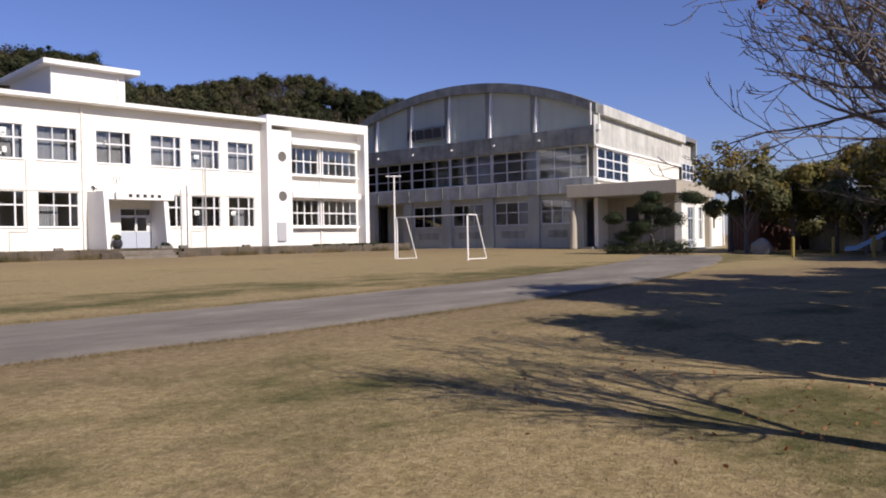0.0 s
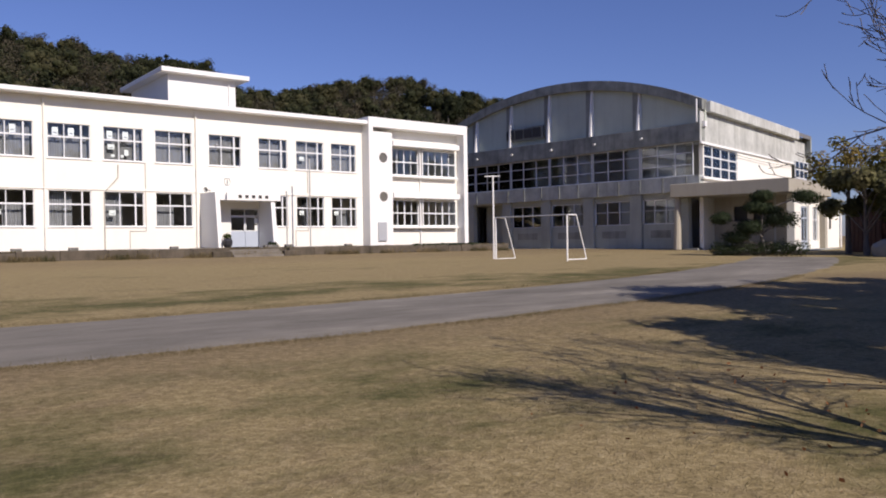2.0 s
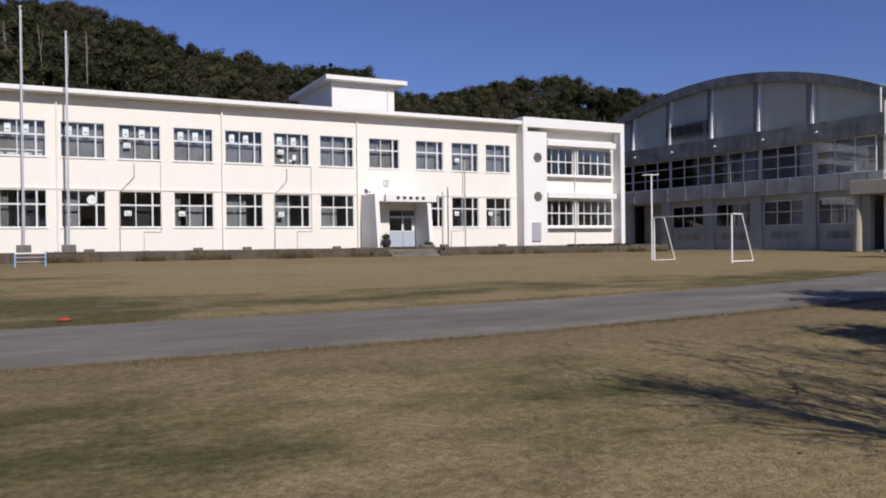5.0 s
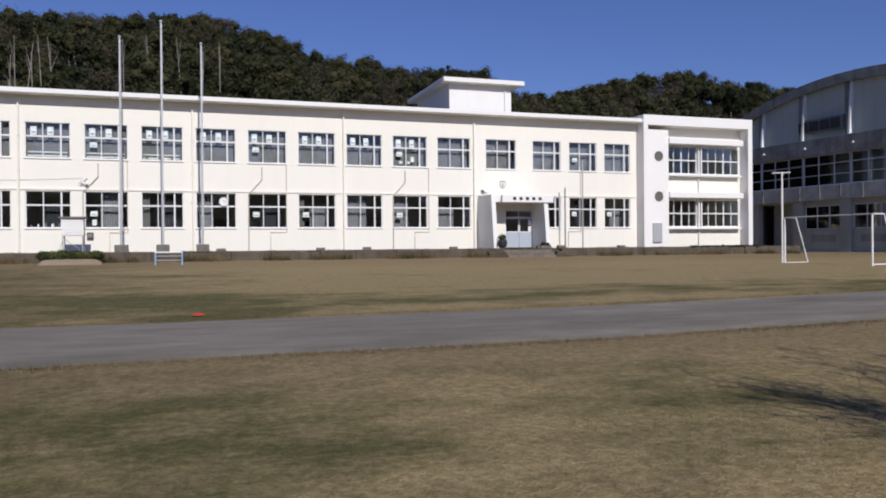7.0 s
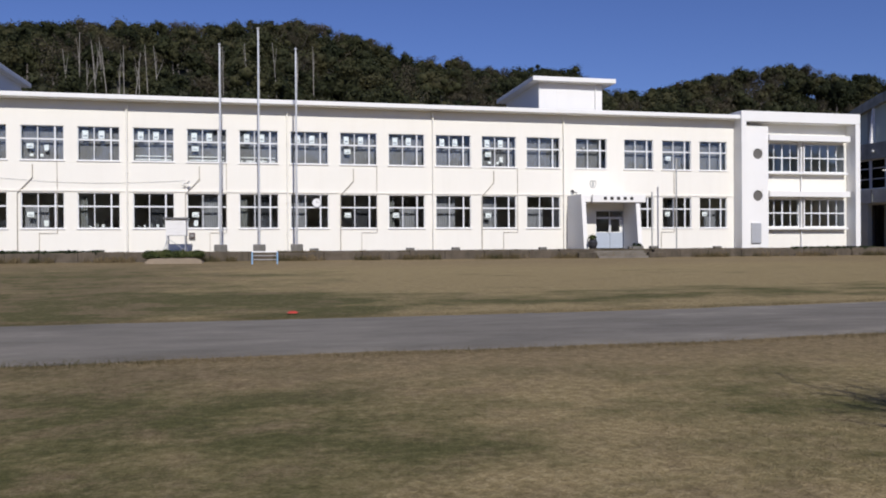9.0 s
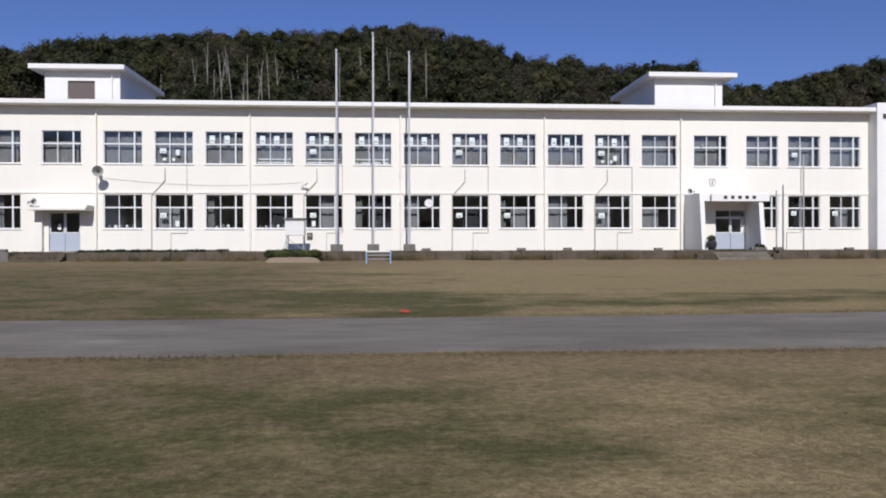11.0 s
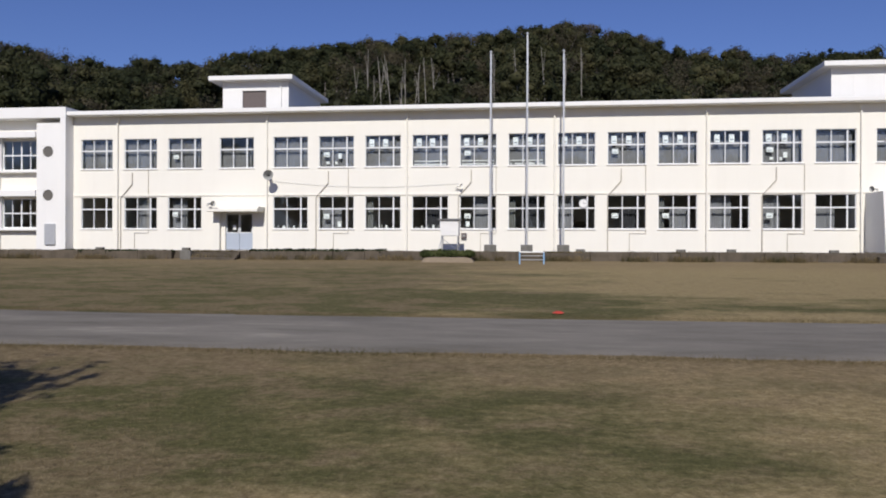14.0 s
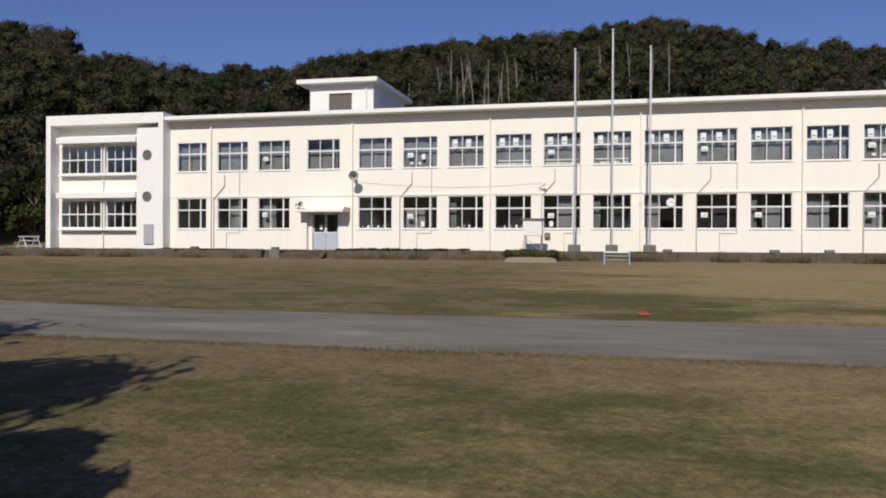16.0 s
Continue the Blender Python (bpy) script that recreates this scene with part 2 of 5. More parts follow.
def box(bm, x0, x1, y0, y1, z0, z1, bevel=0.0):
    geo = bmesh.ops.create_cube(bm, size=1.0)
    vs = geo["verts"]
    for v in vs:
        v.co = Vector(((x0 + x1) / 2 + v.co.x * (x1 - x0), (y0 + y1) / 2 + v.co.y * (y1 - y0), (z0 + z1) / 2 + v.co.z * (z1 - z0)))
    if bevel:
        es = list({e for v in vs for e in v.link_edges})
        bmesh.ops.bevel(bm, geom=es, offset=bevel, segments=2, affect="EDGES", profile=0.5)
    return bm


def boxed(*a, **k):
    return box(bmesh.new(), *a, **k)


def tube(bm, points, r0, r1=None, sides=8):
    """A round bar through points, tapering from r0 to r1."""
    r1 = r0 if r1 is None else r1
    pts = [Vector(p) for p in points]
    rings = []
    for i, p in enumerate(pts):
        d = (pts[min(i + 1, len(pts) - 1)] - pts[max(i - 1, 0)]).normalized()
        a = d.orthogonal().normalized()
        b = d.cross(a)
        if rings:       # keep the ring from twisting
            a = (last - d * last.dot(d)).normalized()
            b = d.cross(a)
        last = a
        r = r0 + (r1 - r0) * i / (len(pts) - 1)
        rings.append([bm.verts.new(p + r * (math.cos(2 * math.pi * k / sides) * a + math.sin(2 * math.pi * k / sides) * b)) for k in range(sides)])
    for s, t in zip(rings, rings[1:]):
        for k in range(sides):
            bm.faces.new((s[k], s[(k + 1) % sides], t[(k + 1) % sides], t[k]))
    bm.faces.new(rings[0][::-1])
    bm.faces.new(rings[-1])
    return bm


def wall(bm, x0, x1, z0, z1, holes, y0, y1):
    """A wall along x, from y0 (front) to y1 (back), with holes (x0, x1, z0, z1) through it."""
    xs = sorted({x0, x1, *[h[0] for h in holes], *[h[1] for h in holes]})
    zs = sorted({z0, z1, *[h[2] for h in holes], *[h[3] for h in holes]})
    solid = {}
    for i in range(len(xs) - 1):
        for j in range(len(zs) - 1):
            cx, cz = (xs[i] + xs[i + 1]) / 2, (zs[j] + zs[j + 1]) / 2
            solid[i, j] = not any(h[0] < cx < h[1] and h[2] < cz < h[3] for h in holes)
    cache = {}

    def v(i, j, k):
        if (i, j, k) not in cache:
            cache[i, j, k] = bm.verts.new((xs[i], (y0, y1)[k], zs[j]))
        return cache[i, j, k]
    for (i, j), s in solid.items():
        if not s:
            continue
        bm.faces.new((v(i, j, 0), v(i + 1, j, 0), v(i + 1, j + 1, 0), v(i, j + 1, 0)))
        bm.faces.new((v(i, j, 1), v(i, j + 1, 1), v(i + 1, j + 1, 1), v(i + 1, j, 1)))
        if not solid.get((i - 1, j)):
            bm.faces.new((v(i, j, 0), v(i, j + 1, 0), v(i, j + 1, 1), v(i, j, 1)))
        if not solid.get((i + 1, j)):
            bm.faces.new((v(i + 1, j, 0), v(i + 1, j, 1), v(i + 1, j + 1, 1), v(i + 1, j + 1, 0)))
        if not solid.get((i, j - 1)):
            bm.faces.new((v(i, j, 0), v(i, j, 1), v(i + 1, j, 1), v(i + 1, j, 0)))
        if not solid.get((i, j + 1)):
            bm.faces.new((v(i, j + 1, 0), v(i + 1, j + 1, 0), v(i + 1, j + 1, 1), v(i, j + 1, 1)))
    return bm


PANES = {}


def bars(w, h, columns, rows, bar, thick=0.085, heavy=(), edge=0.038):
    """A window's frame with its bars, in one piece: a thin wall with a hole for each pane."""
    def cuts(shares, size, tag):
        at = [edge]
        for i, c in enumerate(shares):
            t = thick if (tag, i) in heavy else bar
            at += [c * size - t / 2, c * size + t / 2]
        at.append(size - edge)
        return list(zip(at[::2], at[1::2]))
    return wall(bmesh.new(), 0, w, 0, h, [(*a, *b) for a in cuts(columns, w, "c") for b in cuts(rows, h, "r")], -0.04, 0.04)


def window(parent, x0, x1, z0, z1, y, columns, rows, bar=0.045, thick=0.085, heavy=(), material=None, name="window", sill=True):
    """A window in a wall along x at depth y: frame with bars, panes behind them, a sill in front.
    columns and rows are the shares at which bars stand; heavy names the ones that are thick."""
    w, h = x1 - x0, z1 - z0
    key = (round(w, 2), round(h, 2), tuple(columns), tuple(rows), thick, tuple(heavy))
    cs, rs = [0, *columns, 1], [0, *rows, 1]
    if key not in PANES:
        bm = bars(w, h, columns, rows, bar, thick, heavy)
        PANES[key] = (mesh_of("window_frame", bm, material or ALU),
                      [[mesh_of("pane", boxed(cs[i] * w + 0.02, cs[i + 1] * w - 0.02, 0.0, 0.006, rs[j] * h + 0.02, rs[j + 1] * h - 0.02), GLASS)
                        for j in range(len(rs) - 1)] for i in range(len(cs) - 1)],
                      mesh_of("sill", boxed(-0.06, w + 0.06, -0.16, 0.0, -0.07, -0.002, bevel=0.012), WHITE))
    frame_me, panes, sill_me = PANES[key]
    win = part(name, frame_me, None, parent, at=pose(x0, y, z0))
    for col in panes:
        for me in col:
            part("pane", me, None, win).visible_shadow = False
    if sill:
        part("sill", sill_me, None, win)
    return win


def leaves(count, centres, radii, size, seed, flat=0.75, inner=0.55):
    """Loose leaf quads round the given lumps: arrays of vertices and faces."""
    rng = np.random.default_rng(seed)
    centres, radii = np.asarray(centres, float), np.asarray(radii, float)
    share = radii ** 2 / (radii ** 2).sum()
    which = rng.choice(len(centres), count, p=share)
    d = rng.normal(size=(count, 3))
    d /= np.linalg.norm(d, axis=1)[:, None]
    r = radii[which] * (inner + (1 - inner) * rng.random(count) ** 0.5) * (1 + 0.18 * rng.normal(size=count).clip(-1, 1.6))
    p = centres[which] + d * r[:, None] * np.array((1, 1, flat))
    n = d + 0.28 * rng.normal(size=(count, 3)) + np.array((0, 0, 0.25))
    n /= np.linalg.norm(n, axis=1)[:, None]
    a = np.cross(n, rng.normal(size=(count, 3)))
    a /= np.linalg.norm(a, axis=1)[:, None]
    b = np.cross(n, a)
    s = size * (0.6 + 0.8 * rng.random(count))[:, None]
    q = np.stack([p - a * s, p + b * s * 0.55, p + a * s, p - b * s * 0.55], 1)
    return q.reshape(-1, 3)


def quads_mesh(name, verts, *materials):
    me = bpy.data.meshes.new(name)
    n = len(verts)
    me.vertices.add(n)
    me.vertices.foreach_set("co", np.asarray(verts, np.float32).ravel())
    me.loops.add(n)
    me.loops.foreach_set("vertex_index", np.arange(n, dtype=np.int32))
    me.polygons.add(n // 4)
    me.polygons.foreach_set("loop_start", np.arange(0, n, 4, dtype=np.int32))
    me.update(calc_edges=True)
    for m in materials:
        me.materials.append(m)
    return me


def ground_z(x, y):
    """The yard climbs gently towards the terrace."""
    return 0.0165 * min(max(y, -20.0), 41.9)

# ---------------------------------------------------------------- ground, track, hill
RIDGE = [(-75, 0.2), (-60, 0.25), (-43, 0.25), (-39.5, 0.25), (-37.3, 0.217), (-36.1, 0.23), (-33, 0.22), (-30, 0.214), (-27.8, 0.225), (-25, 0.225),
         (-21.6, 0.241), (-16, 0.257), (-9.5, 0.27), (-5.4, 0.274), (-1, 0.28), (2, 0.285), (5.6, 0.273), (7.4, 0.264), (9.3, 0.243),
         (13.4, 0.241), (16.2, 0.224), (20, 0.228), (21.6, 0.22), (23.6, 0.197), (26, 0.192), (29, 0.199), (33, 0.212), (36.5, 0.211), (39.3, 0.196), (42, 0.186), (47, 0.15), (60, 0.0)]
FOOT, CREST = 66.0, 150.0


def ridge(az):
    return float(np.interp(az, [a for a, _ in RIDGE], [e for _, e in RIDGE]))


def land_z(x, y):
    base = ground_z(x, y) + 0.55 * min(max((y - 41.9) / 4.0, 0.0), 1.0) * min(max((42.0 - x) / 4.0, 0.0), 1.0)
    r = math.hypot(x, y)
    az = math.degrees(math.atan2(x, y))
    foot = FOOT + 32.0 * min(max((az - 26.0) / 10.0, 0.0), 1.0)
    if y > 0 and r > foot:
        e = ridge(az)
        top = max(e * CREST - 4.4, 0.0)
        s = (r - foot) / (CREST - foot)
        rise = top * (s ** 0.85 if s < 1 else max(0.0, 1 - 0.5 * (s - 1) ** 2))
        base += rise + (1.2 * noise.noise(Vector((x * 0.05, y * 0.05, 3.0))) * min(1.0, top / 8.0) * min(1.0, s * 4))
    return base


def build_ground():
    near = list(np.arange(-48, 72.1, 1.5))
    xs = [-1500, -900, -500, -300, -220, -180, -150, -128, -110, -96, -84, -74, -65, -57, -52] + near + [77, 82, 88, 95, 104, 114, 125, 140, 160, 190, 240, 340, 600, 1000, 1500]
    ys = [-1500, -700, -300, -120, -60, -30, -20, -12, -6] + list(np.arange(-4, 50.1, 1.5)) + list(np.arange(53, 180, 3.5)) + [190, 205, 225, 260, 320, 500, 900, 1500]
    bm = bmesh.new()
    grid = [[bm.verts.new((x, y, land_z(x, y) + (0.02 * noise.noise(Vector((x * 0.3, y * 0.3, 0))) if y < 41 else 0))) for x in xs] for y in ys]
    for j in range(len(ys) - 1):
        for i in range(len(xs) - 1):
            f = bm.faces.new((grid[j][i], grid[j][i + 1], grid[j + 1][i + 1], grid[j + 1][i]))
            f.smooth = True
            c = f.calc_center_median()
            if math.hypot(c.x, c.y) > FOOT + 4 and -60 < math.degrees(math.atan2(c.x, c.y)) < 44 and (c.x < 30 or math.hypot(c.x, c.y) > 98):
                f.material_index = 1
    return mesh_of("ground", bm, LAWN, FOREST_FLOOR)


def track_middle(x):
    y = 11.55
    if x > 3:
        y += 0.0067 * (x - 3) ** 2
    if x < -5:
        y += 0.0115 * (x + 5) ** 2
    return y


def build_track():
    bm = bmesh.new()
    rows = []
    for i in range(401):
        x = -36 + i * 0.19
        mid = track_middle(x)
        slope = (track_middle(x + 0.1) - mid) / 0.1
        n = Vector((-slope, 1, 0)).normalized()
        row = []
        for k in range(-6, 7):
            w = 2.15 * k / 6
            if abs(k) == 6:
                w += 0.3 * noise.noise(Vector((x * 0.6, k, 0))) + 0.15 * noise.noise(Vector((x * 3.1, k, 5)))
            p = Vector((x, mid, 0)) + n * w
            edge = -0.03 if abs(k) == 6 else 0.016
            row.append(bm.verts.new((p.x, p.y, land_z(p.x, p.y) + edge + 0.012)))
        rows.append(row)
    for a, b in zip(rows, rows[1:]):
        for k in range(12):
            f = bm.faces.new((a[k], b[k], b[k + 1], a[k + 1]))
            f.smooth = True
    return mesh_of("running_track", bm, TRACK)


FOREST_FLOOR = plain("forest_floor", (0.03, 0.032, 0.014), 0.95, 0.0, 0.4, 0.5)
ground = tagged(new("ground", build_ground()), "dry brown and green school lawn rising to a wooded hill", "ground", kind="structure")
track = tagged(new("running_track", build_track()), "grey packed earth running track across the lawn", "running track", kind="structure")


def crown_lumps(rng, x, y, z, r, tall):
    n = rng.integers(8, 14)
    cs, rs = [(x, y, z)], [r * 0.6]
    for _ in range(n):
        a = rng.random() * 2 * math.pi
        d = r * (0.3 + 0.6 * rng.random())
        cs.append((x + d * math.cos(a), y + d * math.sin(a), z + tall * (rng.random() - 0.45)))
        rs.append(r * (0.2 + 0.24 * rng.random()))
    return cs, rs


def foliage_cores(name, spheres, rng):
    """The thick inner foliage of the crowns: one uneven lump for each given centre and radius."""
    bm = bmesh.new()
    bmesh.ops.create_icosphere(bm, subdivisions=2, radius=1.0)
    bm.verts.index_update()
    unit = np.array([v.co[:] for v in bm.verts])
    tri = np.array([[v.index for v in f.verts] for f in bm.faces], np.int32)
    bm.free()
    s = np.asarray(spheres, float)
    wobble = 1 + 0.2 * rng.normal(size=(len(s), len(unit), 1)).clip(-1.5, 1.5)
    co = s[:, None, :3] + unit[None] * wobble * s[:, None, 3:4] * np.array((1, 1, 0.85))
    ix = (tri[None] + (np.arange(len(s), dtype=np.int32) * len(unit))[:, None, None]).ravel()
    me = bpy.data.meshes.new(name)
    me.vertices.add(len(s) * len(unit))
    me.vertices.foreach_set("co", co.astype(np.float32).ravel())
    me.loops.add(len(ix))
    me.loops.foreach_set("vertex_index", ix)
    me.polygons.add(len(ix) // 3)
    me.polygons.foreach_set("loop_start", np.arange(0, len(ix), 3, dtype=np.int32))
    me.update(calc_edges=True)
    me.shade_smooth()
    me.materials.append(HILL_LEAF)
    return me


def build_woods():
    """The wooded hillside: some hundred crowns of loose leaves, dense enough to hide the slope."""
    rng = np.random.default_rng(5)
    chunks, grey, cores, trunks = [], [], [], bmesh.new()
    spots = []

    def tree(x, y, z, h, cr, count, tall=None):
        tall = tall or cr * (0.7 + 0.9 * rng.random())
        cs, rs = crown_lumps(rng, x, y, z + h, cr, tall)
        thin = rng.random() < 0.2
        (grey if thin else chunks).append(leaves(count, cs, rs, 0.13 if thin else 0.18, int(rng.integers(1 << 30)), 0.95, 0.45))
        if not thin:
            cores.extend((*c, q * 0.52) for c, q in zip(cs, rs))
        a = rng.random(2) - 0.5
        tube(trunks, [(x, y, z - 0.3), (x + a[0], y + a[1], z + h * 0.8)], 0.14, 0.07, 5)
        for c in cs[1:5] if thin else ():
            tube(trunks, [(x + a[0], y + a[1], z + h * 0.6), c], 0.05, 0.02, 4)
    tries = 0
    while len(spots) < 540 and tries < 60000:
        tries += 1
        az = -58 + 106 * rng.random()
        r = math.sqrt(66 ** 2 + (150 ** 2 - 66 ** 2) * rng.random())
        x, y = r * math.sin(radians(az)), r * math.cos(radians(az))
        if y < 58 and az > -36 or (az > 40 and r < 105):
            continue
        z = land_z(x, y)
        if abs(az) < 38 and (z + 8.5 - 1.45) / r < (0.175 if az < 14 else 0.12):
            continue
        if any((x - a) ** 2 + (y - b) ** 2 < 4.1 ** 2 for a, b in spots):
            continue
        spots.append((x, y))
        cr = 2.2 + 1.9 * rng.random() ** 1.4
        h = 3.0 + 2.3 * rng.random()
        h = min(h, max((ridge(az) + 0.002) * r + 1.45 - z - cr * 1.1, 1.2))
        tree(x, y, z, h, cr, 1500)
    for back, drop, count in ((0.0, 0.0, 1200), (9.0, 2.4, 1100)):        # the skyline, tree by tree, and the row below it
        az = -57.0
        while az < 46.0:
            r = (143 + 7 * rng.random() if az > 24 else 130 + 10 * rng.random()) - back
            x, y = r * math.sin(radians(az)), r * math.cos(radians(az))
            z, cr = land_z(x, y), 1.7 + 1.3 * rng.random()
            top = ridge(az) * r + 2.1 - 0.9 * rng.random() ** 2 - drop
            h = max(top - z - cr * 0.95, 1.5)
            tree(x, y, z, h, cr, count, max(cr * 0.9, min(h * 0.7, 4.0)) if drop else cr * 0.9)
            az += 0.75 + 0.5 * rng.random()
    return (quads_mesh("hill_woods", np.concatenate(chunks), HILL_LEAF), quads_mesh("bare_crowns", np.concatenate(grey), HILL_GREY),
            mesh_of("hill_trunks", trunks, BARK), foliage_cores("inner_foliage", cores, rng))


woods_me, grey_me, trunks_me, cores_me = build_woods()
woods = tagged(new("hill_woods", woods_me), "dense dark green evergreen woods covering the hillside", "woods", kind="stuff")
part("thin_crowns", grey_me, None, woods, "thin grey-brown autumn crowns")
part("trunks", trunks_me, None, woods)
part("inner_foliage", cores_me, None, woods)

# ---------------------------------------------------------------- school building
FY = 45.6                     # the long front
BASE, EAVE = 1.27, 9.5
U0, U1, L0, L1 = 6.25, 8.1, 2.56, 4.49
XL, XR = -28.95, 29.17
school = thing("school_building", "long two-storey cream-white school building with rows of aluminium windows", "building")

GROW = 0.04
UPPER = [(-28.4, -26.4), (-25.55, -23.5), (-22.7, -20.62), (-19.38, -17.3)] + [(-16.0 + 2.83 * k, -13.93 + 2.83 * k) for k in range(12)] \
    + [(18.32, 20.3), (21.55, 23.45), (24.15, 26.08), (26.75, 28.6)]
LOWER = [(-28.4, -26.4), (-25.55, -23.5), (-22.7, -20.62)] + [(-16.0 + 2.83 * k, -13.93 + 2.83 * k) for k in range(12)] \
    + [(21.75, 23.45), (24.15, 26.08), (26.75, 28.6)]
UPPER = [(a - GROW, b + GROW) for a, b in UPPER]
LOWER = [(a - GROW, b + GROW) for a, b in LOWER]
LEFT_DOOR, MAIN_DOOR = (-19.05, -17.33, BASE, 3.5), (19.5, 21.5, BASE, 3.85)
holes = [(a, b, U0, U1) for a, b in UPPER] + [(a, b, L0, L1) for a, b in LOWER] + [LEFT_DOOR, MAIN_DOOR]
part("wall", wall(bmesh.new(), XL, XR, 0.6, EAVE, holes, FY, FY + 0.25), CREAM, school)
part("back_wall", boxed(XL, XR, 53.6, 53.85, 0.6, EAVE), CREAM, school)
part("ground_floor", boxed(XL, XR, FY + 0.25, 53.6, 0.7, 1.25), ROOM_FLOOR, school)
part("upper_floor", boxed(XL, XR, FY + 0.25, 53.6, 4.75, 5.15), ROOM, school)
part("roof", boxed(XL - 0.0, XR + 0.0, 44.85, 54.3, EAVE + 0.002, EAVE + 0.25, bevel=0.03), WHITE, school, "thin white roof slab with overhanging eave")
part("roof_covering", boxed(XL + 0.2, XR - 0.2, 45.3, 54.0, EAVE + 0.255, EAVE + 0.33), ROOFING, school)
for x in (-26.1, -16.5, -7.9, 0.7, 9.2, 17.45):          # partitions between the rooms
    part("partition", boxed(x, x + 0.15, FY + 0.25, 53.6, 1.25, EAVE), ROOM, school)
part("corridor_wall", wall(bmesh.new(), XL, XR, 1.25, EAVE, [(a + 0.3, b - 0.1, z, z + 1.9) for a, b in UPPER[::2] for z in (1.3, 5.2)], 51.2, 51.3), ROOM, school)
part("ledge", boxed(XL, XR, FY - 0.05, FY - 0.002, 4.56, 4.64), CREAM, school)

WIN = {}
for a, b in UPPER:
    WIN["u", round(a + GROW, 2)] = window(school, a, b, U0, U1, FY + 0.1, (0.39, 0.79), (0.61,), heavy=(("c", 1), ("r", 0)))
for a, b in LOWER:
    WIN["l", round(a + GROW, 2)] = window(school, a, b, L0, L1, FY + 0.1, (0.39, 0.79), (0.62,), heavy=(("c", 1), ("r", 0)))



def sheet(win, x, z, w, h, lines=0):
    """A sheet of paper stuck inside a window, with grey print."""
    p = part("paper", boxed(x, x + w, 0.03, 0.034, z, z + h), PAPER, win, "white paper sheet")
    for k in range(lines):
        part("print", boxed(x + 0.2 * w, x + 0.8 * w, 0.0265, 0.0295, z + h * (0.25 + 0.3 * k), z + h * (0.4 + 0.3 * k)), INK, win)
    return p


random.seed(11)
for k in range(12):
    x = round(-16.0 + 2.83 * k, 2)
    up, low = WIN["u", x], WIN["l", x]
    if 2 <= k <= 10:
        sheet(up, 0.22 + 0.04 * random.random(), 1.2, 0.3, 0.44, 1)
        sheet(up, 1.04 + 0.04 * random.random(), 1.2, 0.3, 0.44, 1)
    if k in (1, 4, 7, 10):
        sheet(up, 0.26, 0.62, 0.36, 0.28, 1)
        if k in (1, 10):
            sheet(up, 1.15, 0.5 if k == 1 else 0.3, 0.22, 0.32)
            sheet(up, 0.42, 0.2, 0.2, 0.14), sheet(up, 0.95, 0.18, 0.16, 0.15)
    if k in (1, 4, 7, 8, 10):
        sheet(low, 0.26, 0.62, 0.36, 0.28, 1)
        if k in (1, 4):
            sheet(low, 1.12 if k == 1 else 0.35, 0.12, 0.22, 0.32)
    if k in (0, 2, 3, 5):       # things left on the sill inside
        for j in range(5):
            part("sill_clutter", boxed(0.2 + 0.33 * j, 0.27 + 0.33 * j + 0.1 * random.random(), 0.06, 0.14, 0.06, 0.12 + 0.16 * random.random()), PAPER if j % 2 else CURTAIN, low if k != 5 else up)
    if k in (3, 4, 5):          # rails and folded goods behind the upper panes
        part("inner_rail", boxed(0.08, 1.97, 0.25, 0.29, 0.3, 0.36), PAPER, up)
        part("inner_rail", boxed(0.08, 1.97, 0.25, 0.29, 0.1, 0.17), PAPER, up)
for x in (-22.7, 24.15, 26.75):
    sheet(WIN["l", x], 0.24, 0.75, 0.34, 0.28, 1)
for x in (24.15, -22.7):
    sheet(WIN["u", x], 0.3, 0.6, 0.34, 0.26, 1)
rng = np.random.default_rng(4)


def pleated(x0, x1, y, fold, height):
    bm = bmesh.new()
    n = max(4, int((x1 - x0) / 0.06))
    pts = [(x0 + (x1 - x0) * i / n, y + fold * (i % 2) + 0.012 * math.sin(i * 0.9)) for i in range(n + 1)]
    lo = [bm.verts.new((px, py, 0.0)) for px, py in pts]
    hi = [bm.verts.new((px, py, height)) for px, py in pts]
    for i in range(n):
        bm.faces.new((lo[i], lo[i + 1], hi[i + 1], hi[i]))
    return bm


for (floor_tag, x), win in WIN.items():      # sheer curtains upstairs, some dark ones below, a few drawn aside
    wide = 2.07 if -17 < x < 17 else 1.9
    if floor_tag == "u":
        part("sheer_curtain", pleated(0.02, wide - 0.02, 0.3, 0.013, 1.3 if rng.random() < 0.35 else 1.76), UPPER_SHEER, win)
    elif rng.random() < 0.85:
        a = 0.05 if rng.random() < 0.6 else wide * 0.35
        part("dark_curtain", pleated(a, a + wide * (0.4 + 0.22 * rng.random()), 0.5, 0.03, 1.2 if rng.random() < 0.6 else 1.82), DARK_CLOTH if rng.random() < 0.25 else SHEER, win)
    if rng.random() < 0.3:
        side = 0.05 if rng.random() < 0.5 else wide - 0.4
        part("curtain", pleated(side, side + 0.35, 0.36, 0.04, 1.75), CURTAIN, win)

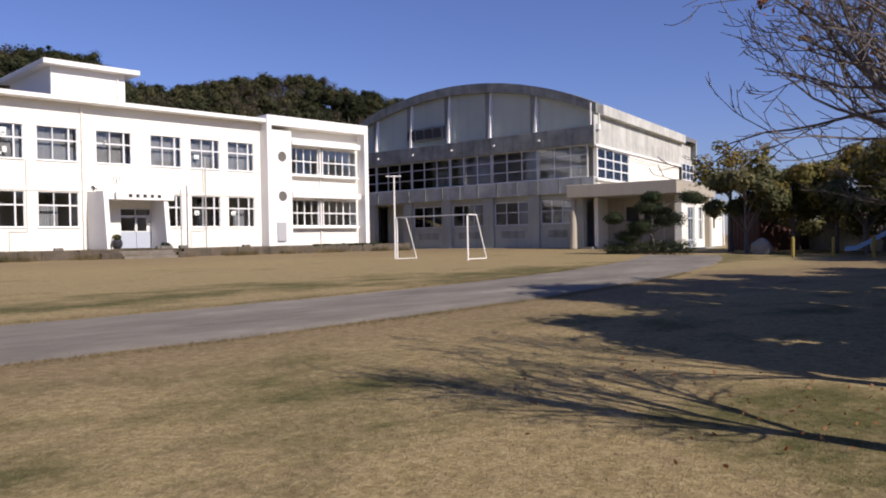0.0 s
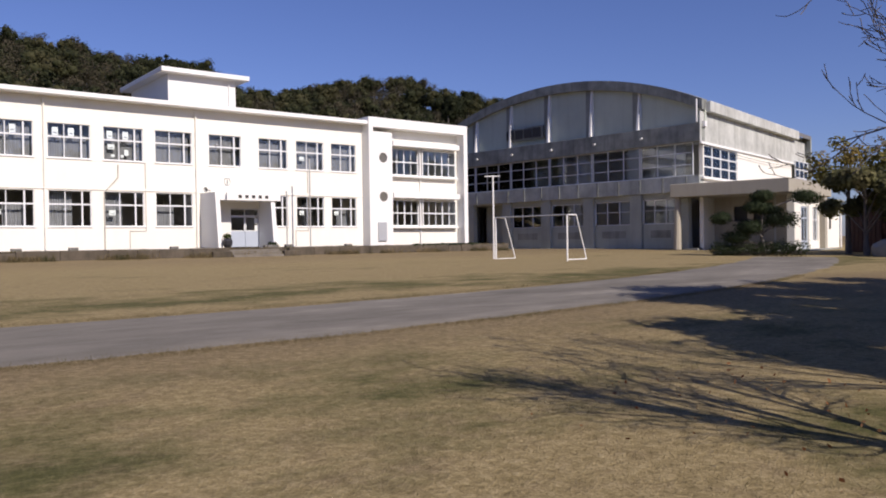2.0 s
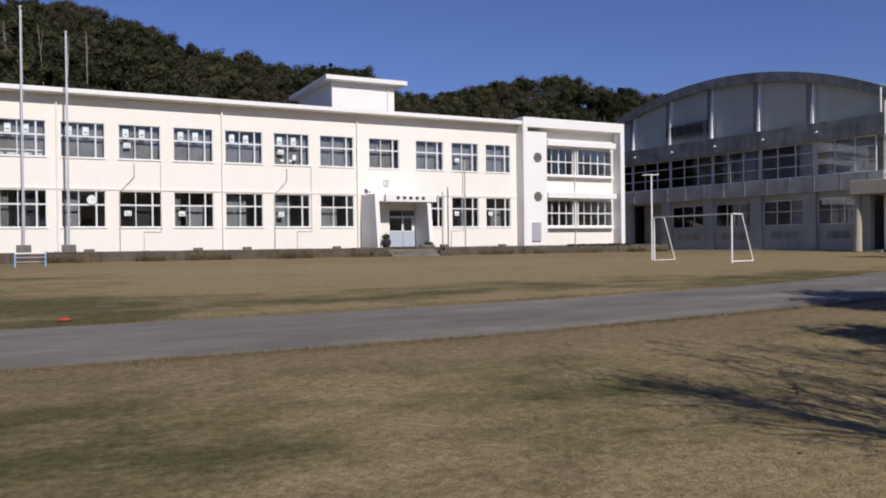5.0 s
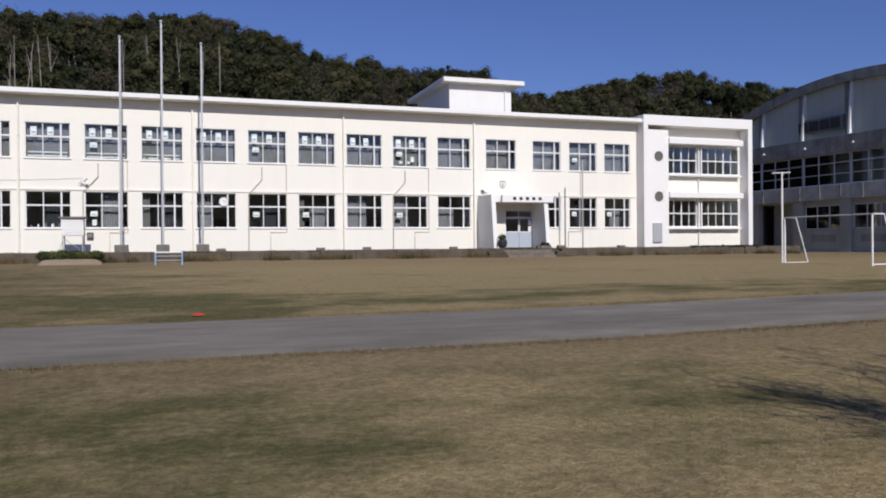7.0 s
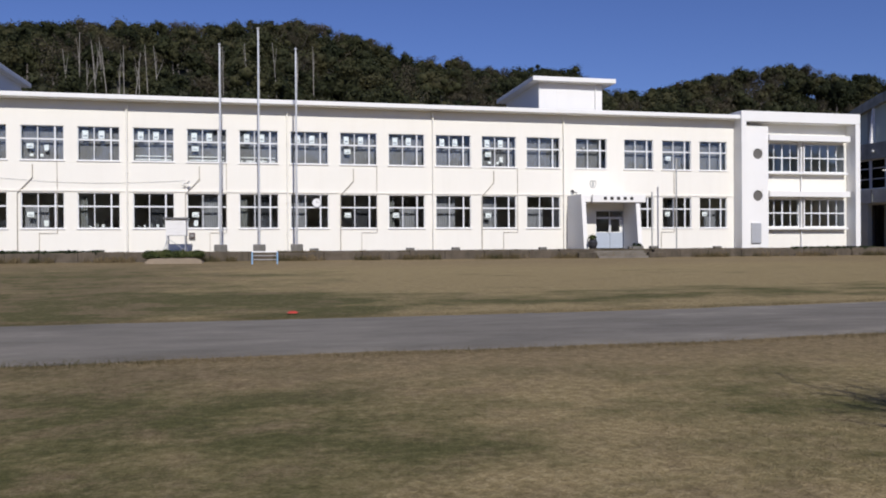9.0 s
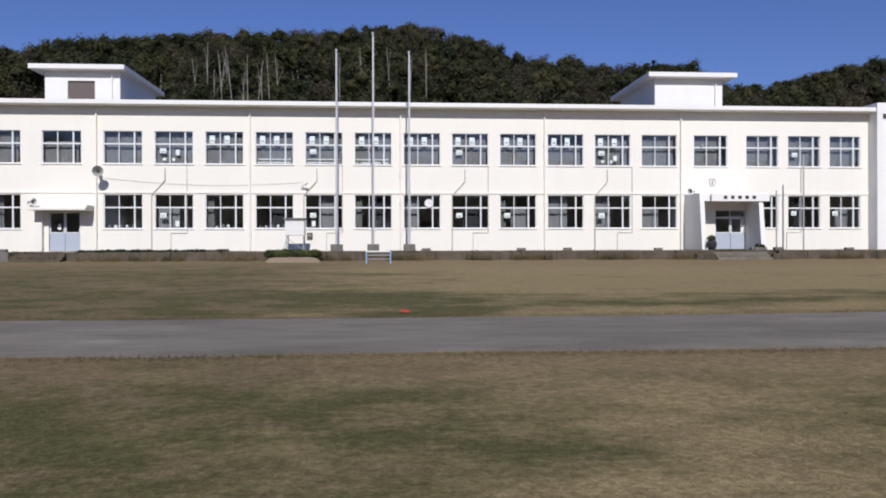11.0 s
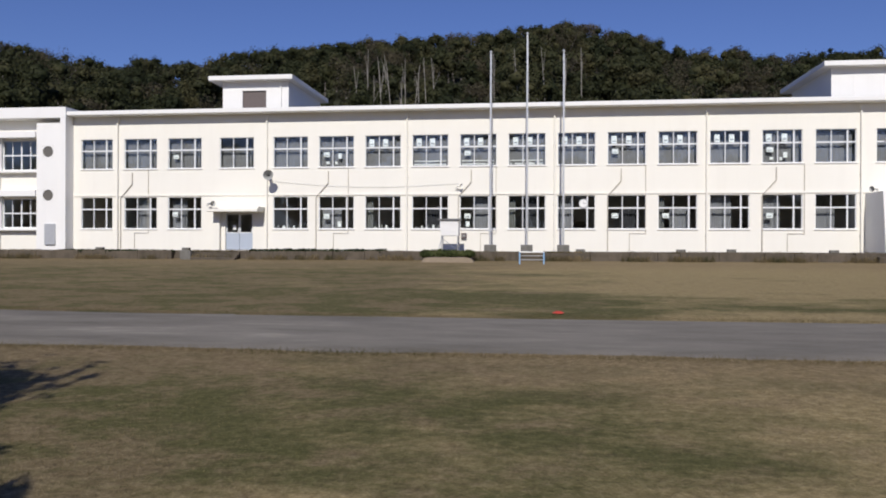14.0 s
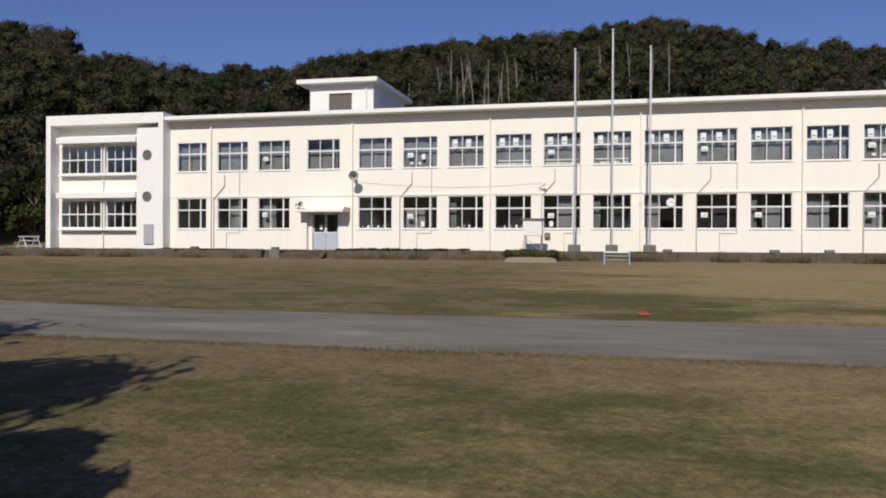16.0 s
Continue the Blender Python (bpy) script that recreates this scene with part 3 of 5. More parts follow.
for x in (-26.0, -16.42, -7.85, 0.77, 9.25, 17.47):
    bm = tube(bmesh.new(), [(x, FY - 0.09, BASE + 0.02), (x, FY - 0.09, 9.2)], 0.05)
    box(bm, x - 0.09, x + 0.09, FY - 0.18, FY - 0.002, 9.1, 9.35)
    for z in (2.2, 4.0, 5.6, 7.4):
        box(bm, x - 0.07, x + 0.07, FY - 0.15, FY - 0.002, z, z + 0.05)
    part("downpipe", bm, CREAM, school)
for x in (-25.05, -12.62, -4.05, 4.53, 13.0):             # pipes that jog between the floors
    y = FY - 0.06
    part("vent_pipe", tube(bmesh.new(), [(x, y, 6.0), (x, y, 5.3), (x - 0.75, y, 4.45), (x - 0.75, y, BASE + 0.02)], 0.03, sides=6), CONDUIT, school)
wire = [Vector((-16.0 + 11.2 * k / 12, FY - 0.05, 5.42 - 0.28 * math.sin(math.pi * k / 12) - 0.2 * k / 12)) for k in range(13)]
part("wire", tube(bmesh.new(), wire, 0.008, sides=4), GALV, school)
for x in (-24.0, -11.4, -2.6, 5.9, 14.5, 24.9):
    y = FY - 0.045
    part("conduit", tube(bmesh.new(), [(x, y, 6.2), (x, y, 4.68)], 0.02, sides=6), CONDUIT, school)
    part("conduit", tube(bmesh.new(), [(x, y, 4.54), (x, y, 2.3), (x - 0.9, y, 2.3), (x - 0.9, y, BASE + 0.03)], 0.018, sides=6), CONDUIT, school)

# stair heads on the roof
for x0, x1, rx0, rx1, open_panel in ((-19.3, -15.15, -20.0, -14.75, True), (15.95, 20.1, 15.4, 20.8, False)):
    panel = (-18.05, -16.55, 9.85, 10.95) if open_panel else (17.1, 18.7, 9.8, 11.3)
    part("stair_head", wall(bmesh.new(), x0, x1, EAVE + 0.25, 11.5, [panel], 45.75, 45.95), WHITE, school)
    part("panel", boxed(panel[0] + 0.002, panel[1] - 0.002, 45.86 if open_panel else 45.74, 45.9 if open_panel else 45.84, panel[2] + 0.002, panel[3] - 0.002),
         LOUVRE if open_panel else WHITE, school)
    part("side_wall", boxed(x0, x0 + 0.2, 45.952, 52.6, EAVE + 0.25, 11.5), WHITE, school)
    part("side_wall", boxed(x1 - 0.2, x1, 45.952, 52.6, EAVE + 0.25, 11.5), WHITE, school)
    part("rear_wall", boxed(x0 + 0.2, x1 - 0.2, 52.4, 52.6, EAVE + 0.25, 11.5), WHITE, school)
    bm = boxed(rx0, rx1, 45.2, 53.2, 11.502, 11.78, bevel=0.03)
    part("stair_head_roof", bm, WHITE, school)
    px = x1 - 0.45
    part("stair_head_pipe", tube(bmesh.new(), [(px, 45.69, EAVE + 0.28), (px, 45.69, 11.45)], 0.045), WHITE, school)


PORTHOLE = plain("dusty_round_glass", (0.14, 0.13, 0.115), 0.35)


def wing(x_in, s, label):
    """An end wing; x_in is its side at the long front, s the way it runs from there."""
    out = thing("school_wing", label, "building")

    def span(a, b):
        return (x_in + s * a, x_in + s * b) if s > 0 else (x_in + s * b, x_in + s * a)

    def slab(name, a, b, y0, y1, z0, z1, mat, bevel=0.015):
        p, q = span(a, b)
        return part(name, boxed(p, q, y0, y1, z0, z1, bevel=bevel), mat, out)
    wide, front = 8.75, 44.75
    slab("pier", 0, 0.36, front, 46.3, 0.7, 9.35, WHITE)
    slab("pier", wide - 0.36, wide, front, 46.3, 0.7, 9.35, WHITE)
    slab("top_beam", 0, wide, front, 46.3, 9.352, 10.02, WHITE)
    p0, p1 = span(0.363, 2.15)
    panel = bmesh.new()
    hole = [(*span(1.03, 1.75), z - 0.36, z + 0.36) for z in (7.32, 4.62)]
    # the panel with two round holes
    wall(panel, p0, p1, 0.7, 9.1, hole, 45.1, 45.4)
    for hx0, hx1, hz0, hz1 in hole:
        cx, cz, half = (hx0 + hx1) / 2, (hz0 + hz1) / 2, 0.36
        for y, flip in ((45.1, False), (45.4, True)):
            ring_in, ring_out = [], []
            for k in range(32):
                a = 2 * math.pi * (k + 0.5) / 32
                c, sn = math.cos(a), math.sin(a)
                m = max(abs(c), abs(sn))
                ring_in.append(panel.verts.new((cx + 0.345 * c, y, cz + 0.345 * sn)))
                ring_out.append(panel.verts.new((cx + half * c / m, y, cz + half * sn / m)))
            for k in range(32):
                j = (k + 1) % 32
                f = (ring_in[k], ring_in[j], ring_out[j], ring_out[k])
                panel.faces.new(f if flip else f[::-1])
            if not flip:
                first = ring_in
            else:
                for k in range(32):
                    j = (k + 1) % 32
                    panel.faces.new((first[k], first[j], ring_in[j], ring_in[k]))
    part("panel", panel, WHITE, out, "white panel with two round holes")
    for hx0, hx1, hz0, hz1 in hole:
        cx, cz = (hx0 + hx1) / 2, (hz0 + hz1) / 2
        part("porthole", tube(bmesh.new(), [(cx, 45.16, cz), (cx, 45.2, cz)], 0.343, sides=32), PORTHOLE, out, "dark round window")
    back = []
    cols = ((2.3, 4.74), (5.08, 8.25))
    for a, b in cols:
        for z0, z1 in ((6.24, 8.07), (2.62, 4.42)):
            back.append((*span(a, b), z0, z1))
    part("wall", wall(bmesh.new(), *span(0.363, wide - 0.363), 0.7, 9.35, back, 45.6, 45.8), CREAM, out)
    for h in back:
        wide_one = h[1] - h[0] > 2.6
        window(out, *h, 45.66, (0.2, 0.4, 0.6, 0.8) if wide_one else (0.25, 0.5, 0.75), (0.5,), heavy=(("r", 0), ("c", 2 if wide_one else 1)), sill=False)
    for z in (8.2, 4.56):
        slab("head_slab", 2.153, 8.15, 44.95, 45.597, z, z + 0.38, WHITE)
    for z in (6.05, 2.43):
        slab("sill_slab", 2.153, 8.2, 45.2, 45.597, z, z + 0.13, WHITE)
    for z0, z1 in ((2.565, 4.555), (6.185, 8.195)):
        slab("mullion", 4.76, 4.85, 45.4, 45.597, z0, z1, WHITE)
        slab("mullion", 4.97, 5.06, 45.4, 45.597, z0, z1, WHITE)
    for z0, z1 in ((1.28, 2.425), (4.945, 6.045)):
        p, _ = span(4.87, 4.95)
        part("downpipe", tube(bmesh.new(), [(p, 45.5, z0), (p, 45.5, z1)], 0.045), WHITE, out)
    slab("back_wall", 0, wide, 53.4, 53.6, 0.7, 9.35, CREAM)
    slab("side_wall", 0.1, 0.3, 46.302, 53.39, 0.7, 9.35, CREAM)
    slab("side_wall", wide - 0.3, wide - 0.1, 46.302, 53.39, 0.7, 9.35, CREAM)
    slab("roof", 0.02, wide - 0.02, 46.302, 53.6, 9.352, 9.8, ROOFING)
    slab("upper_floor", 0.363, wide - 0.363, 45.81, 53.39, 4.75, 5.1, ROOM)
    slab("ground_floor", 0.363, wide - 0.363, 45.81, 53.39, 0.75, 1.25, ROOM_FLOOR)
    slab("metal_cabinet", 0.86, 1.55, 44.98, 45.097, 1.55, 2.85, ALU_GREY)
    return out


wing(XR, 1, "white end wing with deep frame and round openings beside the gym")
wing(XL, -1, "white end wing with deep frame and round openings beside the woods")

# terrace with a low retaining edge
terrace = thing("terrace", "worn low concrete terrace along the school front", "terrace", kind="structure")
bm = boxed(-38.6, 40.0, 42.6, 46.0, 0.3, 1.25, bevel=0.03)
part("paving", bm, TERRACE, terrace)
random.seed(3)
x = -40.0
while x < 39.0:
    w = 1.1 + 1.2 * random.random()
    if not (17.9 < x + w / 2 < 22.6 or -19.8 < x + w / 2 < -16.6):
        part("kerb_stone", boxed(x, x + w - 0.006, 42.25 + 0.05 * random.random(), 42.598, 0.4, 1.17 + 0.1 * random.random(), bevel=0.04), TERRACE, terrace)
    x += w

# ---------------------------------------------------------------- gymnasium
GYM = pose(50.0, 32.8, 0, 0, 0, 3.5) @ Matrix.Diagonal((1.0, 1.138, 1.024, 1.0))       # its near corner; local x runs east, y north
GYM_SOUTH = pose(50.0, 32.8, 0, 0, 0, 11.0)
gym = thing("gymnasium", "grey concrete gymnasium with arched roof and stained parapets", "building", GYM)
GYM_CURTAIN = plain("pale_grey_curtain", (0.5, 0.5, 0.5), 0.95, 0.0, 0.2, 4.0)
GABLE_PAINT = weathered("pale_green_grey_paint", (0.52, 0.555, 0.48), (0.36, 0.385, 0.33), 0.5, 0.85, 0.3)
BAND_CONCRETE = weathered("streaked_band_concrete", (0.5, 0.52, 0.485), (0.2, 0.205, 0.19), 0.7, 0.9, 0.9)
PALE_CONCRETE = weathered("rain_stained_pale_concrete", (0.55, 0.555, 0.52), (0.2, 0.2, 0.18), 0.65, 0.9, 0.6)
MID, HALF, SPRING, CROWN = 12.7, 12.75, 11.25, 14.35
LONG = 27.0


def arch_z(v, lift=0.0):
    s = (v - MID) / HALF
    rise = CROWN - SPRING
    rad = (HALF ** 2 + rise ** 2) / (2 * rise)
    return CROWN - rad + math.sqrt(max(rad ** 2 - (v - MID) ** 2, 0.0)) + lift


def gym_side(name, v0, v1, z0, z1, u0, u1, mat, parent=None, label="", bevel=0.02):
    return part(name, boxed(u0, u1, v0, v1, z0, z1, bevel=bevel), mat, parent or gym, label)


def arch_band(u0, u1, low, high, steps=40, v0=None, v1=None):
    """A strip that follows the arch, from low to high (offsets, or a fixed level for low)."""
    bm = bmesh.new()
    v0 = MID - HALF if v0 is None else v0
    v1 = MID + HALF if v1 is None else v1
    rows = []
    for k in range(steps + 1):
        v = v0 + (v1 - v0) * k / steps
        zl = low if low > 5 else arch_z(v, low)
        zh = arch_z(v, high)
        rows.append([bm.verts.new(p) for p in ((u0, v, zl), (u0, v, zh), (u1, v, zh), (u1, v, zl))])
    for a, b in zip(rows, rows[1:]):
        for k in range(4):
            bm.faces.new((a[k], a[(k + 1) % 4], b[(k + 1) % 4], b[k]))
    bm.faces.new(rows[0][::-1])
    bm.faces.new(rows[-1])
    return bm


part("gable_wall", arch_band(0.45, 0.7, 9.3, -0.6), GABLE_PAINT, gym)
part("gable_arch", arch_band(0.05, 0.75, -0.75, 0.0), CONCRETE_DARK, gym, "black-stained concrete arch band")
part("barrel_roof", arch_band(0.752, LONG, -0.35, 0.02), ROOFING, gym)
for v in (4.75, 8.75, 12.72, 16.68, 20.6):           # tapered fins on the gable
    bm = bmesh.new()
    zt = arch_z(v) - 0.7
    lo = [bm.verts.new(p) for p in ((-0.06, v - 0.09, 9.55), (0.46, v - 0.09, 9.55), (0.46, v + 0.09, 9.55), (-0.06, v + 0.09, 9.55))]
    hi = [bm.verts.new(p) for p in ((0.26, v - 0.06, zt), (0.46, v - 0.06, zt), (0.46, v + 0.06, zt), (0.26, v + 0.06, zt))]
    for k in range(4):
        bm.faces.new((lo[k], lo[(k + 1) % 4], hi[(k + 1) % 4], hi[k]))
    bm.faces.new(lo[::-1])
    bm.faces.new(hi)
    part("gable_fin", bm, WHITE, gym, "pale tapered concrete fin")
    gym_side("gable_pilaster", v + 0.12, v + 0.62, 9.3, arch_z(v + 0.4) - 0.62, 0.4, 0.455, CONCRETE, bevel=0.01)
# shutter box high on the gable
shutter = gym_side("louvre_box", 13.3, 17.1, 10.1, 11.2, 0.15, 0.45, CONCRETE_DARK)
for k in range(4):
    part("slat", boxed(0.08, 0.149, 13.5 + 0.92 * k, 14.3 + 0.92 * k, 10.25, 11.05), DARK, shutter)

# parapet band, window band, lower wall on the west face
gym_side("parapet", -0.05, 25.4, 8.25, 9.55, -0.35, 0.45, CONCRETE_DARK, label="black-stained concrete parapet")
gym_side("floor_band", 0, 25.4, 4.72, 5.85, -0.3, 0.3, BAND_CONCRETE, label="grey concrete band below the upper windows")
for k in range(14):
    v = 0.9 + 1.75 * k
    gym_side("band_rib", v, v + 0.09, 4.74, 5.8, -0.34, -0.302, CONCRETE_DARK, bevel=0)
PIERS = (1.35, 4.9, 8.9, 12.95, 17.0, 21.2, 25.0)
for v in PIERS:
    gym_side("pier", v - 0.45, v + 0.45, 0.4, 4.718, -0.15, 0.35, GREYPAINT)
for v0, v1, z0 in ((1.8, 4.45, 2.45), (5.35, 8.45, 2.45), (9.35, 12.5, 2.45), (13.4, 16.55, 2.45)):
    gym_side("lower_wall", v0, v1, 0.4, z0, 0.1, 0.3, GREYPAINT, bevel=0)
    gym_side("lower_panel", v0 + 0.5, v1 - 0.6, 1.45, 2.0, 0.07, 0.098, CONCRETE, bevel=0.01)
gym_side("lower_wall", 17.45, 20.75, 0.4, 4.718, 1.6, 1.8, GREYPAINT, bevel=0)
# the recess's deep shade is put into this wall's near-black colour
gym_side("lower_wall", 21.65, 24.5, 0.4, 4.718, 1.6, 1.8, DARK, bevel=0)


def west_window(v0, v1, z0, z1, u, columns, rows, heavy=()):
    """A window in the west face: built along x, then turned to run along the face."""
    holder = part("window_bay", boxed(0, v1 - v0, 0.05, 0.08, -0.05, 0.0), ALU_GREY, gym, at=Matrix.Translation((u, v1, z0)) @ pose(0, 0, 0, 0, 0, -90))
    win_bars(holder, v1 - v0, z1 - z0, columns, rows, heavy)
    return holder


def win_bars(holder, w, h, columns, rows, heavy=(), bar=0.06):
    bm = bars(w, h, columns, rows, bar, edge=0.06)
    part("window_frame", bm, ALU, holder)
    cs, rs = [0, *columns, 1], [0, *rows, 1]
    for i in range(len(cs) - 1):
        for j in range(len(rs) - 1):
            part("pane", boxed(cs[i] * w + 0.025, cs[i + 1] * w - 0.025, 0, 0.006, rs[j] * h + 0.025, rs[j + 1] * h - 0.025), GLASS, holder).visible_shadow = False


for k in range(6):                       # the long upper window band, bay by bay
    v0 = 0.55 + 4.0 * k
    west_window(v0, min(v0 + 3.92, 25.2), 5.87, 8.24, -0.05, (1 / 3, 2 / 3), (0.34, 0.7))
for v0, v1 in ((1.8, 4.45), (5.35, 8.45), (9.35, 12.5), (13.4, 16.55)):
    west_window(v0, v1, 2.47, 4.3, 0.2, (1 / 3, 2 / 3), (0.55,))
    gym_side("lintel", v0, v1, 4.31, 4.718, 0.1, 0.3, GREYPAINT, bevel=0)

# curtains behind the glass, drawn here and there
random.seed(21)
for k in range(6):
    v0, at = 0.65 + 4.0 * k, 0.0
    while at < 3.4:
        wide_by = 0.4 + 0.9 * random.random()
        if random.random() < 0.6:
            gym_side("curtain", v0 + at, v0 + min(at + wide_by, 3.7), 5.9, 8.2 if random.random() < 0.6 else 7.3, 0.33 + 0.02 * random.random(), 0.37, GYM_CURTAIN, bevel=0)
        at += wide_by + 0.1
for v0, v1 in ((1.8, 4.45), (5.35, 8.45), (9.35, 12.5), (13.4, 16.55)):
    a = v0 + (v1 - v0) * 0.55 * random.random()
    gym_side("curtain", a, a + 0.9, 2.5, 4.25, 0.42, 0.45, GYM_CURTAIN, bevel=0)

# south face, in the sun
part("south_wall", wall(bmesh.new(), 0.3, LONG, 0.4, 9.3, [(0.5, 7.6, 5.9, 8.22), (22.3, 26.6, 6.2, 8.6)], 0.0, 0.3), CREAM, gym)
part("south_ledge", boxed(-0.3, LONG, -0.14, -0.002, 8.26, 8.42), WHITE, gym)
part("south_band", wall(bmesh.new(), -0.35, LONG - 0.4, 8.42, 10.6, [], -0.05, -0.003), PALE_CONCRETE, gym, "grey stained render below the flat roof")
part("south_roof_slab", boxed(0.6, 23.2, -0.5, 1.2, 10.6, 11.4, bevel=0.04), PALE_CONCRETE, gym, "overhanging stained concrete roof slab")
part("rain_head", boxed(0.0, 0.35, -0.3, -0.06, 9.5, 9.9), WHITE, gym)
part("south_sill", boxed(-0.2, 8.2, -0.25, -0.002, 5.72, 5.88), WHITE, gym)
for u0, u1, z0, z1, n in ((0.5, 7.6, 5.9, 8.22, 4), (22.3, 26.6, 6.2, 8.6, 3)):
    holder = part("window_bay", boxed(0, u1 - u0, 0.05, 0.08, -0.05, 0.0), ALU_GREY, gym, at=Matrix.Translation((u0, 0.1, z0)))
    win_bars(holder, u1 - u0, z1 - z0, tuple((i + 1) / n for i in range(n - 1)), (0.33, 0.66), bar=0.1)
# closed inside
part("inner_wall", boxed(6.2, 6.4, 0.4, 25, 0.4, 11.0), ROOM, gym)
part("upper_floor", boxed(0.32, 6.1, 0.32, 25, 4.75, 5.3), ROOM, gym)
part("lower_floor", boxed(-0.6, LONG, 0.1, 25, 0.2, 0.7), CONCRETE, gym)
part("side_roof", boxed(0.5, 6.1, 0.32, 25, 9.0, 9.28), ROOM, gym)
part("north_wall", boxed(0.3, LONG, 25.1, 25.4, 0.4, 11.2), GREYPAINT, gym)
part("east_wall", boxed(LONG, LONG + 0.3, 0, 25.4, 0.4, 11.2), GREYPAINT, gym)
part("south_top", boxed(0.75, LONG, 0.302, 0.6, 9.3, 11.2), GREYPAINT, gym)

# the south side stands a little out of square with the gable
SKEW = GYM_SOUTH.copy()
SKEW.col[1] = GYM.col[1]
for child in gym.children:
    kind_of = child.name.split(".")[0]
    if kind_of in ("barrel_roof", "east_wall", "lower_floor", "side_roof", "inner_wall", "upper_floor"):
        child.data.transform(GYM.inverted() @ SKEW)
    elif kind_of.startswith("south") or kind_of == "rain_head" or (kind_of == "window_bay" and abs(child.matrix_basis[0][0]) > 0.5):
        child.matrix_basis = GYM.inverted() @ GYM_SOUTH @ child.matrix_basis

# entrance porch
porch = thing("gym_porch", "beige flat-roofed entrance porch of the gymnasium", "porch", GYM_SOUTH)
part("canopy", boxed(-1.2, 9.0, -6.4, 1.9, 4.4, 5.35, bevel=0.04), BEIGE, porch)
part("post", tube(bmesh.new(), [(-0.9, 1.5, 0.6), (-0.75, 1.5, 4.4)], 0.28, 0.2, 10), BEIGE, porch)
part("west_wall", wall(bmesh.new(), 0, 5.9, 0.5, 4.4, [(3.0, 4.4, 2.4, 3.9), (1.6, 2.6, 2.6, 3.7)], 0, 0.2), BEIGE, porch, at=Matrix.Translation((2.4, 0.2, 0)) @ pose(0, 0, 0, 0, 0, -90))
# a near-black sheet behind the openings paints in the unlit room
part("west_room_dark_sheet", boxed(2.7, 2.9, -5.6, 0.2, 0.5, 4.4), DARK, porch)
part("shoe_rack", boxed(0.6, 1.2, -4.6, -2.2, 0.52, 1.1, bevel=0.02), LOUVRE, porch)
part("end_wall", boxed(0.9, 2.35, -6.1, -5.6, 0.5, 4.4), CREAM, porch)
part("end_wall", wall(bmesh.new(), 5.0, 8.6, 0.5, 4.4, [(5.9, 7.3, 1.1, 3.6)], -5.9, -5.6), CREAM, porch)
end_window = part("window", bars(1.4, 2.5, (0.5,), (0.62,), 0.06), ALU, porch, at=pose(5.9, -5.76, 1.1))
part("pane", boxed(0.03, 1.37, 0.0, 0.006, 0.03, 2.47), GLASS, end_window).visible_shadow = False
part("downpipe", tube(bmesh.new(), [(13.3, -6.0, 0.5), (13.3, -6.0, 4.1)], 0.06), WHITE, porch)
glazed = part("door", wall(bmesh.new(), 2.352, 4.998, 0.53, 3.6, [(2.45 + 0.64 * k, 3.02 + 0.64 * k, z0, z1) for k in range(4) for z0, z1 in ((1.15, 2.7), (2.8, 3.5))], -5.75, -5.69), DOOR_BLUE, porch, "pale blue glazed entrance doors")
for k in range(4):
    for z0, z1 in ((1.15, 2.7), (2.8, 3.5)):
        part("pane", boxed(2.45 + 0.64 * k, 3.02 + 0.64 * k, -5.725, -5.72, z0, z1), GLASS, glazed).visible_shadow = False
part("hall_wall", boxed(2.36, 8.5, -4.4, -4.3, 0.53, 4.395), ROOM, porch)
part("lintel", boxed(2.352, 4.998, -5.8, -5.65, 3.602, 4.398), CREAM, porch)
part("corner_pier", boxed(7.6, 8.2, -6.3, -5.905, 0.5, 4.4), BEIGE, porch)
part("annex", boxed(9.1, 13.2, -5.9, -1.0, 0.5, 4.1, bevel=0.03), CREAM, porch)
# no opening here: a near-black sheet paints in the window's dim inside
part("annex_window_dark_sheet", boxed(10.2, 10.6, -5.95, -5.902, 2.0, 3.4), DARK, porch)
part("roof_edge", boxed(9.0, 13.5, -6.2, -0.8, 4.102, 4.3), CONCRETE, porch)
part("step", boxed(-1.0, 9.0, -7.0, 1.8, 0.25, 0.52, bevel=0.02), CONCRETE, porch)

for v in (4.2, 8.1, 12.1, 16.1, 20.0):
    part("flood_lamp", tube(bmesh.new(), [(-0.36, v, 8.9), (-0.5, v, 8.85)], 0.07, 0.1, 8), WHITE, gym)
part("cable", tube(bmesh.new(), [(LONG * k / 14, -0.2, 8.2 - 0.35 * math.sin(math.pi * k / 14)) for k in range(15)], 0.02, sides=5), DARK, gym, at=GYM.inverted() @ GYM_SOUTH)
part("corner_pipe", tube(bmesh.new(), [(-0.42, 0.1, 9.6), (-0.42, 0.1, 11.2)], 0.06, sides=8), WHITE, gym)

# ---------------------------------------------------------------- entrances
main = thing("main_entrance", "white concrete entrance porch with slanted side walls and blue doors", "porch")
for x in (17.7, 21.15):
    bm = bmesh.new()
    prof = [(45.598, 1.25), (42.95, 1.25), (43.35, 4.5), (45.598, 4.5)]
    a = [bm.verts.new((x, *p)) for p in prof]
    b = [bm.verts.new((x + 0.26, *p)) for p in prof]
    bm.faces.new(a), bm.faces.new(b[::-1])
    for k in range(4):
        bm.faces.new((a[k], b[k], b[(k + 1) % 4], a[(k + 1) % 4]))
    bmesh.ops.recalc_face_normals(bm, faces=bm.faces)
    part("side_wall", bm, WHITE, main)
part("canopy", boxed(17.962, 21.148, 43.45, 45.598, 4.05, 4.46), WHITE, main)
